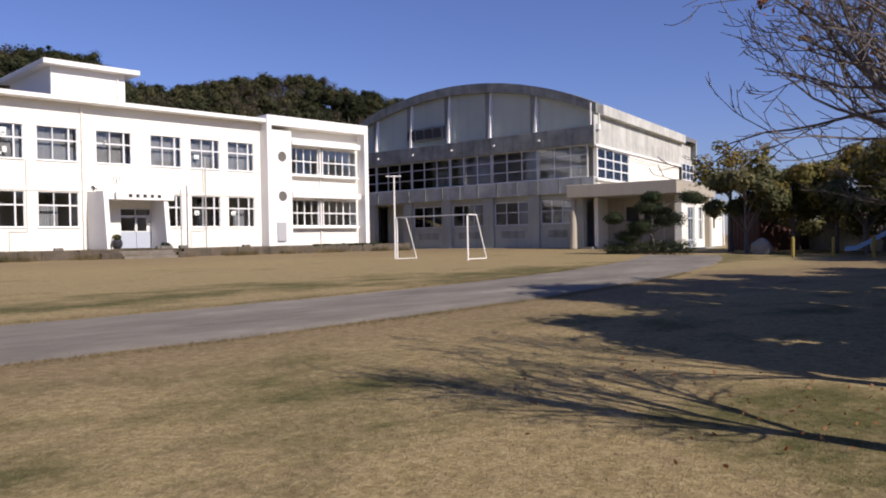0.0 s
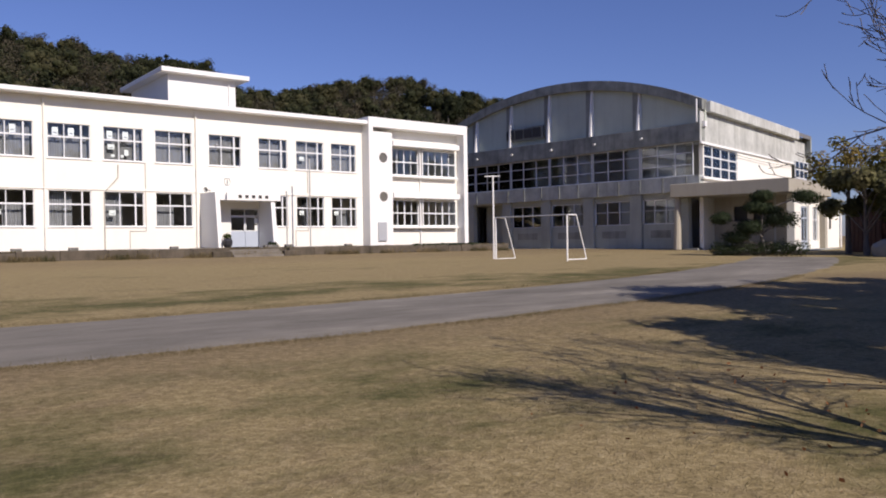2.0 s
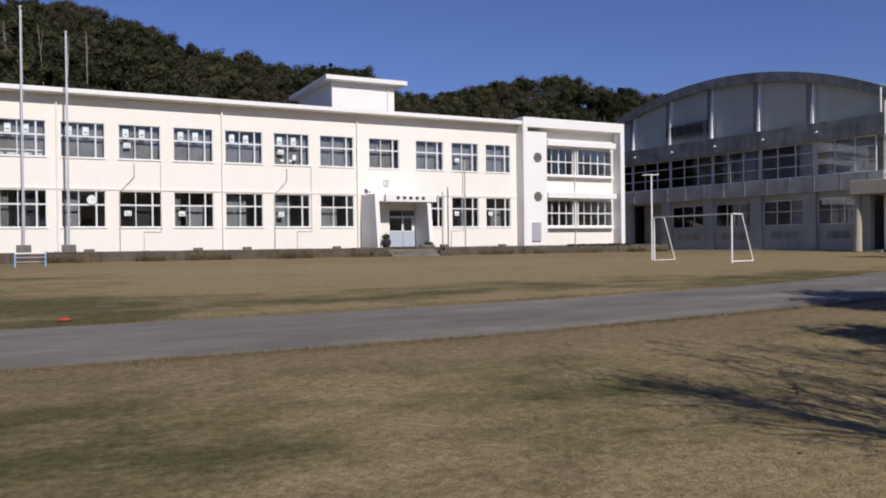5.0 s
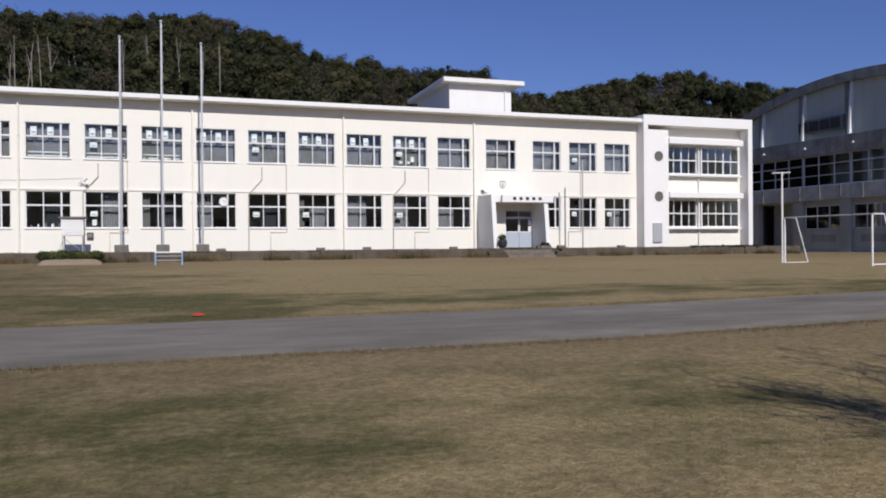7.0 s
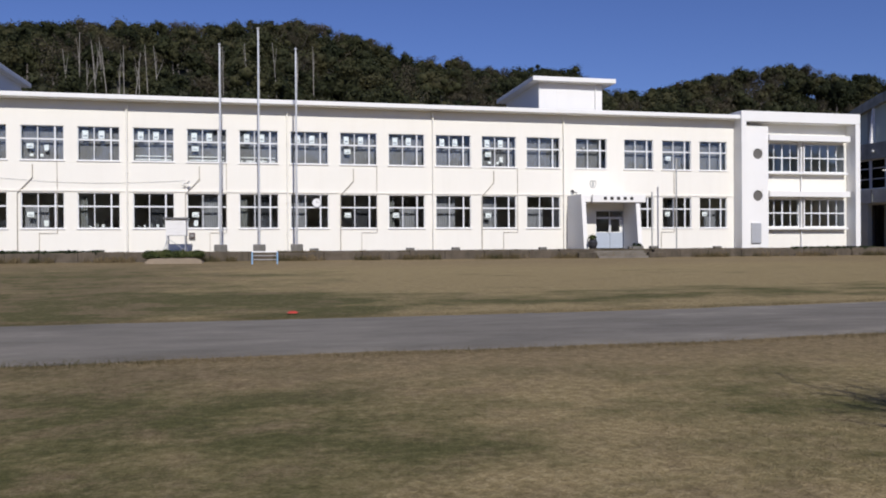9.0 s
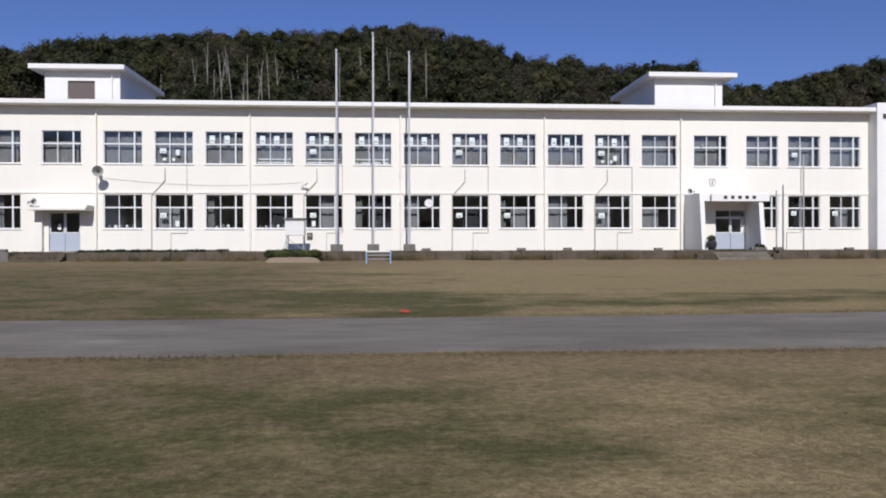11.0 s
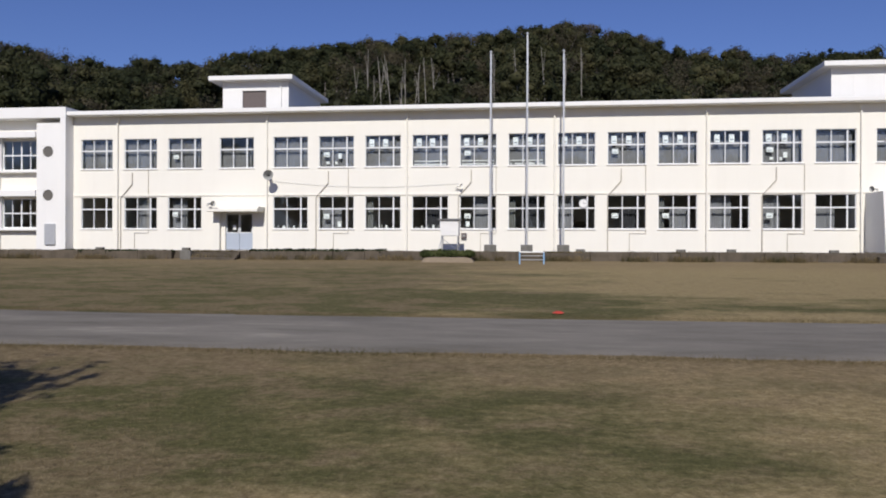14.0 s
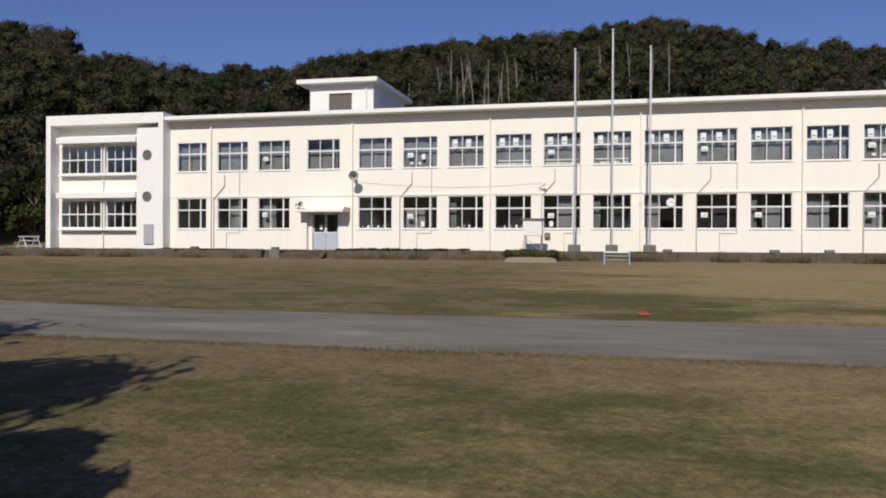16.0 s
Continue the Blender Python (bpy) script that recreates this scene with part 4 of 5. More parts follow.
sign = part("sign_board", boxed(18.35, 21.75, 43.18, 43.33, 4.02, 4.48, bevel=0.02), WHITE, main, "white name board with five dark characters")
for k in range(5):              # characters that cannot be read
    x = 19.05 + 0.42 * k
    part("letter_bar", boxed(x, x + 0.2, 43.165, 43.178, 4.16, 4.34), BLACK, sign)
part("door_wall", boxed(17.962, 19.28, 44.9, 45.1, 1.25, 4.05), CREAM, main)


def door_leaf(parent, x0, x1, y, z0, z1, split):
    d = part("door", boxed(x0, x1, y, y + 0.05, z0, z0 + split), DOOR_BLUE, parent, "pale blue steel door with glazed upper half")
    part("door_frame", wall(bmesh.new(), x0, x1, z0 + split, z1, [(x0 + 0.06, x1 - 0.06, z0 + split + 0.05, z1 - 0.06)], y, y + 0.05), ALU, d)
    part("pane", boxed(x0 + 0.06, x1 - 0.06, y + 0.02, y + 0.026, z0 + split + 0.05, z1 - 0.06), GLASS, d).visible_shadow = False
    part("handle", boxed(x1 - 0.1, x1 - 0.07, y - 0.04, y - 0.002, z0 + split - 0.05, z0 + split + 0.2), ALU_GREY, d)
    return d


door_leaf(main, 19.3, 20.24, 45.0, 1.3, 3.15, 0.95)
door_leaf(main, 20.26, 21.14, 45.0, 1.3, 3.15, 0.95)
part("transom", wall(bmesh.new(), 19.3, 21.14, 3.16, 3.62, [(19.36, 20.19, 3.22, 3.56), (20.25, 21.08, 3.22, 3.56)], 45.0, 45.05), ALU, main)
part("transom_pane", boxed(19.36, 21.08, 45.02, 45.026, 3.22, 3.56), GLASS, main).visible_shadow = False
part("lintel", boxed(19.282, 21.148, 44.95, 45.1, 3.63, 4.05), CREAM, main)
part("notice", boxed(20.85, 21.05, 44.985, 44.997, 2.7, 3.05), PAPER, main), part("notice", boxed(20.87, 21.05, 44.985, 44.997, 2.3, 2.62), PAPER, main)
emblem = thing("school_emblem", "small dark shield emblem on the white wall", "emblem")
bm = bmesh.new()
pts = [(-0.16, 0.22), (0.16, 0.22), (0.2, 0.05), (0.1, -0.2), (-0.1, -0.2), (-0.2, 0.05)]
ring = [(19.4 + a, FY - 0.03, 5.25 + b) for a, b in pts]
tube(bm, ring + ring[:1], 0.018, sides=6)
part("ring", bm, INK, emblem)
part("bar", boxed(19.37, 19.43, FY - 0.04, FY - 0.004, 5.12, 5.38), INK, emblem)

steps = thing("entrance_steps", "worn concrete steps up to the terrace", "steps")
for k in range(3):
    part("step", boxed(18.1, 21.2, 41.75 + 0.3 * k, 42.7 + 0.1 * k, 0.45, 0.86 + 0.15 * k, bevel=0.02), STEP_STONE, steps)
for x0 in (16.95, 21.3):
    part("flank", boxed(x0, x0 + 1.1, 41.9, 42.24, 0.5, 1.06, bevel=0.03), TERRACE, steps)
steps = thing("entrance_steps", "worn concrete steps up to the terrace", "steps")
for k in range(3):
    part("step", boxed(-19.5, -16.9, 41.75 + 0.3 * k, 42.7 + 0.1 * k, 0.45, 0.86 + 0.15 * k, bevel=0.02), TERRACE, steps)
part("flank", boxed(-20.2, -19.55, 41.9, 42.24, 0.5, 1.25, bevel=0.05), BLOCK, steps)

side = thing("side_entrance", "plain side entrance with a thin canopy and pale blue door", "entrance")
part("canopy", boxed(-19.75, -16.6, 44.4, 45.598, 3.55, 3.72, bevel=0.02), CREAM, side)
part("canopy_end", boxed(-16.9, -16.55, 44.5, 45.598, 3.722, 3.85), CREAM, side)
part("jamb", boxed(-19.7, -19.3, 45.3, 45.598, 1.25, 3.548), CREAM, side)
door_leaf(side, -19.03, -18.2, 45.7, 1.3, 3.48, 1.0)
door_leaf(side, -18.18, -17.35, 45.7, 1.3, 3.48, 1.0)
part("notice", boxed(-18.6, -18.4, 45.685, 45.697, 2.5, 2.8), PAPER, side)

# ---------------------------------------------------------------- terrace things


def flagpole(x, top):
    p = thing("flagpole", "tall white-grey steel flagpole in a concrete block", "flagpole", pose(x, 42.95, 1.25), "flagpoles")
    part("base", boxed(-0.32, 0.32, -0.3, 0.3, -0.02, 0.38, bevel=0.03), BLOCK, p, "weathered concrete block")
    part("pole", tube(bmesh.new(), [(0, 0, 0.36), (0, 0, (top - 1.25) * 0.55), (0, 0, top - 1.25)], 0.062, 0.04, 12), STEEL, p)
    bm = bmesh.new()
    bmesh.ops.create_uvsphere(bm, u_segments=10, v_segments=8, radius=0.075)
    part("finial", bm, STEEL, p, at=pose(0, 0, top - 1.2))
    part("cleat", boxed(-0.1, 0.1, -0.09, -0.062, 1.1, 1.16), STEEL, p)
    part("halyard", tube(bmesh.new(), [(0.075, -0.03, 1.1), (0.06, -0.03, top - 1.35)], 0.008, sides=4), PAPER, p)


for x, top in ((-2.76, 12.15), (-0.77, 13.1), (1.2, 12.1)):
    flagpole(x, top)

screen_box = thing("weather_box", "white slatted weather instrument box on a steel stand", "instrument box", pose(-5.0, 43.2, 1.25))
part("cabinet", boxed(-0.5, 0.5, -0.4, 0.4, 0.85, 1.72, bevel=0.01), WHITE, screen_box)
for k in range(7):
    part("slat", boxed(-0.46, 0.46, -0.42, -0.402, 0.9 + 0.11 * k, 0.98 + 0.11 * k), WHITE, screen_box)
part("roof", boxed(-0.62, 0.62, -0.52, 0.52, 1.722, 1.8), ROOFING, screen_box)
for x, y in ((-0.45, -0.35), (0.45, -0.35), (-0.45, 0.35), (0.45, 0.35)):
    part("leg", tube(bmesh.new(), [(x, y, 0), (x, y, 0.85)], 0.03, sides=6), ALU_GREY, screen_box)
part("brace", tube(bmesh.new(), [(-0.45, -0.37, 0.75), (0.45, -0.37, 0.05)], 0.018, sides=6), ALU_GREY, screen_box)
part("brace", tube(bmesh.new(), [(-0.62, -0.5, 0.02), (-0.4, -0.37, 0.8)], 0.02, sides=6), ALU_GREY, screen_box)

meter = thing("meter_box", "small brown meter box on the wall", "meter box", pose(-4.46, FY - 0.09, 2.15))
part("case", boxed(-0.16, 0.16, -0.08, 0.088, -0.16, 0.16, bevel=0.01), LOUVRE, meter)
part("plate", boxed(-0.09, 0.09, -0.095, -0.082, -0.06, 0.06), STONE, meter)


def horn(x, z, size, turn, label, paint=None):
    paint = paint or GALV
    h = thing("loudspeaker", label, "loudspeaker", Matrix.Translation((x, FY - 0.55 * size - 0.1, z)) @ pose(0, 0, 0, 0, 0, turn), "wall loudspeakers")
    bm = bmesh.new()
    prof = [(0.04, 0.3), (0.06, 0.1), (0.12, -0.05), (0.2, -0.2), (0.27, -0.3)]
    rings = [[bm.verts.new((r * size * 1.1 * math.cos(a), y * size * 1.2, r * size * 1.1 * math.sin(a))) for a in np.linspace(0, 2 * math.pi, 20, endpoint=False)] for r, y in prof]
    for s, t in zip(rings, rings[1:]):
        for k in range(20):
            bm.faces.new((s[k], s[(k + 1) % 20], t[(k + 1) % 20], t[k]))
    part("horn", bm, paint, h)
    part("driver", tube(bmesh.new(), [(0, 0.2 * size, 0), (0, 0.5 * size, 0)], 0.1 * size, sides=10), paint, h)
    part("bracket", tube(bmesh.new(), [(0, 0.3 * size, -0.1), (0, 0.55 * size + 0.1, -0.12)], 0.02, sides=6), GALV, h)


horn(-16.1, 5.72, 1.0, 15, "grey horn loudspeaker on a wall bracket")
horn(-19.8, 4.05, 0.6, 60, "small grey horn loudspeaker above the side door")
horn(-4.7, 5.05, 0.4, 60, "small pale loudspeaker on the wall", WHITE)
horn(18.0, 4.72, 0.55, -60, "small grey horn loudspeaker beside the porch")
lamp = thing("wall_lamp", "small grey wall lamp bracket", "lamp", pose(18.75, FY, 7.5))
part("body", tube(bmesh.new(), [(0, -0.16, 0), (0, -0.002, 0)], 0.05, sides=8), GALV, lamp)

clock = thing("wall_clock", "round white clock hung in the ground floor window", "clock", pose(2.42, FY + 0.03, 4.02))
part("face", tube(bmesh.new(), [(0, -0.03, 0), (0, 0.02, 0)], 0.24, sides=28), PAPER, clock)
bm = bmesh.new()
tube(bm, [(0.25 * math.cos(a), -0.03, 0.25 * math.sin(a)) for a in np.linspace(0, 2 * math.pi, 25)], 0.018, sides=6)
part("rim", bm, ALU_GREY, clock)
part("hour_hand", boxed(-0.008, 0.008, -0.042, -0.034, 0, 0.12), BLACK, clock)
part("minute_hand", boxed(0, 0.17, -0.05, -0.043, -0.006, 0.006), BLACK, clock)

random.seed(8)
for x in (-25.6, -20.3, -14.22, -8.8, 2.12, 7.4, 10.0, 15.15, 20.7, 22.1, 26.3):
    w = 0.21 + 0.05 * random.random()
    thing("vent_block", "small dark weathered concrete block on the terrace edge", "concrete block", pose(x, 42.95, 1.25), "terrace blocks",
          data=boxed(-w, w, -0.14, 0.14, -0.01, 0.13 + 0.04 * random.random(), bevel=0.02), material=BLOCK)


def shrub(name, label, category, x0, x1, y0, y1, z0, z1, seed, count, mat=None, size=0.06):
    """A clipped low hedge."""
    rng = np.random.default_rng(seed)
    n = max(3, int((x1 - x0) / 0.35))
    cs = [(x0 + (x1 - x0) * (i + 0.5) / n, (y0 + y1) / 2 + 0.1 * (rng.random() - 0.5), z0 + (z1 - z0) * (0.5 + 0.12 * (rng.random() - 0.5))) for i in range(n)]
    rs = [max((z1 - z0), (y1 - y0)) * 0.55 * (0.85 + 0.3 * rng.random()) for _ in range(n)]
    h = thing(name, label, category)
    part("foliage", quads_mesh("foliage", leaves(count, cs, rs, size, seed, (z1 - z0) / max(y1 - y0, z1 - z0), 0.6), mat or HEDGE_LEAF), None, h)
    part("stems", boxed(x0 + 0.3, x1 - 0.3, (y0 + y1) / 2 - 0.08, (y0 + y1) / 2 + 0.08, z0 - 0.1, z0 + (z1 - z0) * 0.5), BARK, h)
    return h


bed = thing("flower_bed", "raised earth flower bed in front of the terrace", "flower bed")
bm = bmesh.new()
bmesh.ops.create_grid(bm, x_segments=20, y_segments=8, size=0.5)
for v in bm.verts:
    s = max(abs(v.co.x), abs(v.co.y)) * 2
    v.co = Vector((-4.9 + v.co.x * 3.0, 41.5 + v.co.y * 1.4, 0.5 + 0.45 * (1 - s ** 9) + 0.03 * noise.noise(v.co * 9)))
part("earth", bm, SOIL, bed)
shrub("low_hedge", "low green hedge growing on the raised bed", "hedge", -6.3, -3.6, 41.2, 41.8, 0.95, 1.32, 2, 5200)
shrub("low_hedge", "sparse dark shrubs along the wing front", "hedge", 31.0, 37.0, 42.3, 42.7, 1.15, 1.32, 3, 2200, PINE_LEAF)
shrub("low_hedge", "low strip of dry weeds on the terrace edge", "hedge", -16.3, -8.6, 42.35, 42.75, 1.15, 1.34, 4, 5200, PINE_LEAF)
shrub("low_hedge", "low strip of dry weeds on the terrace edge", "hedge", -28.0, -20.8, 42.35, 42.7, 1.15, 1.28, 9, 4200, PINE_LEAF)

mini = thing("small_goal", "small light blue steel frame with white rails", "frame", pose(-0.45, 39.3, 0.645))
for x in (-0.6, 0.6):
    part("post", tube(bmesh.new(), [(x, 0, -0.02), (x, 0, 0.62)], 0.035, sides=8), PAINT_BLUE, mini)
    part("foot", tube(bmesh.new(), [(x, -0.3, 0.02), (x, 0.3, 0.02)], 0.03, sides=8), PAINT_BLUE, mini)
part("top_rail", tube(bmesh.new(), [(-0.62, 0, 0.6), (0.62, 0, 0.6)], 0.035, sides=8), WHITE, mini)
for z in (0.22, 0.42):
    part("rail", tube(bmesh.new(), [(-0.56, 0, z), (0.56, 0, z)], 0.02, sides=6), ALU_GREY, mini)

for x, top in ((23.86, 6.66), (22.25, 4.6)):
    p = thing("steel_post", "thin grey steel post standing before the school wall", "post", pose(x, 43.4, 1.25), "steel posts")
    part("shaft", tube(bmesh.new(), [(0, 0, 0), (0, 0, top - 1.25)], 0.045, sides=8), GALV, p)
    part("cap", tube(bmesh.new(), [(0, 0, top - 1.249), (0, 0, top - 1.2)], 0.055, sides=8), GALV, p)
pot = thing("plant_pot", "dark glazed pot with a small plant by the steps", "plant pot", pose(18.15, 42.75, 1.25))
bm = bmesh.new()
prof = [(0.16, 0), (0.27, 0.2), (0.29, 0.4), (0.22, 0.52), (0.24, 0.56), (0.2, 0.54)]
rings = [[bm.verts.new((r * math.cos(a), r * math.sin(a), z)) for a in np.linspace(0, 2 * math.pi, 18, endpoint=False)] for r, z in prof]
for s, t in zip(rings, rings[1:]):
    for k in range(18):
        bm.faces.new((s[k], s[(k + 1) % 18], t[(k + 1) % 18], t[k]))
bm.faces.new(rings[0][::-1]), bm.faces.new(rings[-1])
part("jar", bm, POT, pot)
part("plant", quads_mesh("plant", leaves(160, [(0, 0, 0.68)], [0.22], 0.07, 3), HEDGE_LEAF), None, pot)
pot = thing("planter", "dark low stone planter with clipped shrub beside the doors", "planter", pose(21.0, 42.85, 1.25))
part("trough", boxed(-0.35, 0.35, -0.15, 0.15, -0.01, 0.16, bevel=0.02), BLOCK, pot)
part("plant", quads_mesh("plant", leaves(260, [(-0.12, 0, 0.22), (0.14, 0, 0.2)], [0.18, 0.16], 0.05, 6), PINE_LEAF), None, pot)

frame_pile = thing("steel_trestle", "pale steel trestle frame beside the wing", "trestle", pose(-40.1, 46.0, land_z(-40.1, 46.0)) @ Matrix.Diagonal((0.72, 0.72, 0.8, 1.0)))
for x in (-0.8, 0.8):
    part("leg", tube(bmesh.new(), [(x - 0.5, 0, 0), (x - 0.05, 0, 1.0)], 0.05, sides=8), STEEL, frame_pile)
    part("leg", tube(bmesh.new(), [(x + 0.5, 0.1, 0), (x + 0.05, 0.1, 1.0)], 0.05, sides=8), STEEL, frame_pile)
for z, w in ((0.15, 1.5), (0.62, 1.05), (0.98, 1.2)):
    part("rail", tube(bmesh.new(), [(-w, 0.05, z), (w, 0.05, z)], 0.05, sides=8), STEEL, frame_pile)

marker = thing("marker_disc", "orange-red plastic marker lying on the grass", "marker", pose(0.32, 14.5, ground_z(0, 14.5)))
bm = bmesh.new()
prof = [(0.11, 0.0), (0.1, 0.012), (0.05, 0.035), (0.03, 0.035)]
rings = [[bm.verts.new((r * math.cos(a), r * math.sin(a), z + 0.02)) for a in np.linspace(0, 2 * math.pi, 16, endpoint=False)] for r, z in prof]
for s, t in zip(rings, rings[1:]):
    for k in range(16):
        bm.faces.new((s[k], s[(k + 1) % 16], t[(k + 1) % 16], t[k]))
part("disc", bm, RED, marker)

# ---------------------------------------------------------------- goal and pole on the lawn
goal = thing("football_goal", "white steel football goal frame standing on the lawn", "goal", Matrix.Translation((27.5, 27.75, 0.46)) @ pose(0, 0, 0, 0, 0, 5.0))
for y in (-2.3, 2.3):
    part("post", tube(bmesh.new(), [(0, y, -0.05), (0, y, 2.18)], 0.042, sides=10), WHITE, goal)
    part("top_arm", tube(bmesh.new(), [(0, y, 2.18), (0.72, y, 2.18)], 0.028, sides=8), WHITE, goal)
    part("stay", tube(bmesh.new(), [(0.72, y, 2.18), (1.5, y, 0.04)], 0.028, sides=8), WHITE, goal)
    part("ground_bar", tube(bmesh.new(), [(0, y, 0.04), (1.5, y, 0.04)], 0.028, sides=8), WHITE, goal)
part("crossbar", tube(bmesh.new(), [(0, -2.35, 2.18), (0, 2.35, 2.18)], 0.032, sides=10), ALU_GREY, goal)
pole = thing("yard_pole", "tall thin white pole with a short crosspiece", "pole", pose(27.25, 30.15, 0.48))
part("shaft", tube(bmesh.new(), [(0, 0, -0.05), (0, 0, 4.35)], 0.05, 0.04, sides=10), WHITE, pole)
part("crosspiece", tube(bmesh.new(), [(-0.3, 0.3, 4.3), (0.28, -0.25, 4.3)], 0.03, sides=8), WHITE, pole)

# ---------------------------------------------------------------- trees


def limb(bm, rng, p, d, length, r, level, tips):
    """One branch: a wavy tapered tube that bends upwards, then its side branches."""
    pts, q = [p.copy()], p.copy()
    n = 7 if level < 2 else 5
    d = d.normalized()
    for k in range(n):
        d = (d + Vector(rng.normal(size=3)) * 0.11 + Vector((0, 0, 0.07))).normalized()
        q = q + d * (length / n)
        pts.append(q.copy())
    tube(bm, pts, r, max(r * 0.3, 0.0028), 7 if level < 2 else 4)
    tips.append(pts[-1])
    if level >= 4:
        return
    kids = (7, 4, 3, 2)[level]
    for k in range(kids):
        t = 0.22 + 0.76 * (k + rng.random()) / kids
        i = min(int(t * n), n - 1)
        at = pts[i].lerp(pts[i + 1], t * n - i)
        a = (pts[i + 1] - pts[i]).normalized()
        out = Matrix.Rotation(rng.random() * 2 * math.pi, 3, a) @ a.orthogonal().normalized()
        limb(bm, rng, at, a * 0.8 + out * (0.45 + 0.35 * rng.random()), length * (0.42 + 0.2 * rng.random()) * (1.15 - 0.4 * t), max(r * 0.48 * (1.15 - t * 0.5), 0.0032), level + 1, tips)


def cherry(x, y, seed, ways, height, label):
    rng = np.random.default_rng(seed)
    tree = thing("cherry_tree", label, "tree", pose(x, y, ground_z(x, y)), "cherry trees")
    part("trunk", tube(bmesh.new(), [(0, 0, -0.1), (0.03, 0.02, 0.5), (-0.02, 0.05, height)], 0.15, 0.1, 12), BARK, tree)
    bm, tips = bmesh.new(), []
    for az, up, length in ways:
        d = Vector((math.sin(radians(az)) * math.cos(radians(up)), math.cos(radians(az)) * math.cos(radians(up)), math.sin(radians(up))))
        limb(bm, rng, Vector((-0.02, 0.05, height - 0.06)), d, length, 0.034, 0, tips)
    part("branch_crown", bm, BARK, tree, "bare forking branches")
    some = [tips[i] for i in rng.choice(len(tips), 30, replace=False)]
    part("last_leaves", quads_mesh("last_leaves", leaves(170, [tuple(p) for p in some], [0.06] * len(some), 0.032, seed), ORANGE_LEAF), None, tree, "few orange autumn leaves")
    return tree


cherry(5.75, 0.36, 3, [(-30, 40, 2.1), (-20, 50, 2.3), (-38, 30, 1.9), (5, 45, 2.3), (45, 30, 2.1), (95, 45, 2.1), (-50, 55, 2.0), (200, 50, 1.8), (15, 30, 2.0), (-26, 24, 1.9)], 1.2, "leafless cherry tree with spreading grey branches on the lawn")
cherry(8.0, 0.9, 8, [(-35, 45, 2.4), (5, 36, 2.4), (-15, 62, 2.5), (80, 40, 2.2), (220, 50, 2.0), (35, 45, 2.2)], 1.3, "leafless cherry tree with few orange leaves remaining")


def leafy_tree(x, y, top, radius, trunk_to, seed, mat, label, count=5200, size=0.13, z=None, lumps=14, category="tree", name="tree", tall=None, flat=0.8, inner=0.45):
    """A tapered trunk, a few limbs and a crown of loose leaves in uneven lumps."""
    rng = np.random.default_rng(seed)
    z0 = land_z(x, y) if z is None else z
    tree = thing(name, label, category, pose(x, y, z0))
    h = top - z0
    bm = tube(bmesh.new(), [(0, 0, -0.2), (0.1 * rng.normal(), 0.1 * rng.normal(), trunk_to * 0.6), (0.15 * rng.normal(), 0.15 * rng.normal(), h * 0.8)], 0.05 * radius + 0.08, 0.04, 10)
    part("trunk", bm, BARK, tree)
    cs, rs = [], []
    limbs = bmesh.new()
    for k in range(lumps):
        a, e = 2 * math.pi * (k * 0.618 + 0.1 * rng.random()), rng.random()
        zc = trunk_to + (h - trunk_to) * (0.12 + 0.7 * e)
        spread = radius * (0.75 * math.sin(math.pi * (0.2 + 0.62 * e)) + 0.15 * rng.random())
        c = Vector((spread * math.cos(a), spread * math.sin(a), zc))
        cs.append(tuple(c)), rs.append(radius * (0.25 + 0.16 * rng.random()))
        tube(limbs, [(0, 0, max(trunk_to * 0.7, zc - spread * 0.9)), (c.x * 0.5, c.y * 0.5, zc - spread * 0.25), tuple(c)], 0.05, 0.015, 5)
    part("limb_work", limbs, BARK, tree)
    part("crown", quads_mesh("crown", leaves(count, cs, rs, size, seed, flat, inner), mat), None, tree)
    return tree


# big evergreens beside and behind the camera, known by their shade on the lawn
for x, y, top, r, seed in ((10.8, -2.9, 7.6, 2.4, 20), (13.0, -2.2, 8.9, 2.9, 21), (16.2, -1.0, 9.4, 3.2, 22), (20.2, -2.2, 9.6, 3.4, 23), (25.0, -1.2, 9.2, 3.4, 24), (30.0, -2.0, 8.8, 3.4, 25),
                           (35.5, -3.0, 8.8, 3.4, 29), (39.0, 2.6, 8.4, 3.0, 40), (43.5, 4.2, 8.6, 3.2, 41), (48.5, 4.6, 8.6, 3.2, 42), (-8.3, -1.9, 8.6, 3.9, 26), (-6.8, -1.9, 6.3, 2.2, 27), (-4.1, -1.25, 5.2, 1.3, 43), (-14.0, -2.0, 8.0, 3.6, 28)):
    leafy_tree(x, y, top, r, 0.9, seed, GREEN_LEAF, "large dense evergreen tree at the edge of the lawn", 15000, 0.17, lumps=26, inner=0.25)
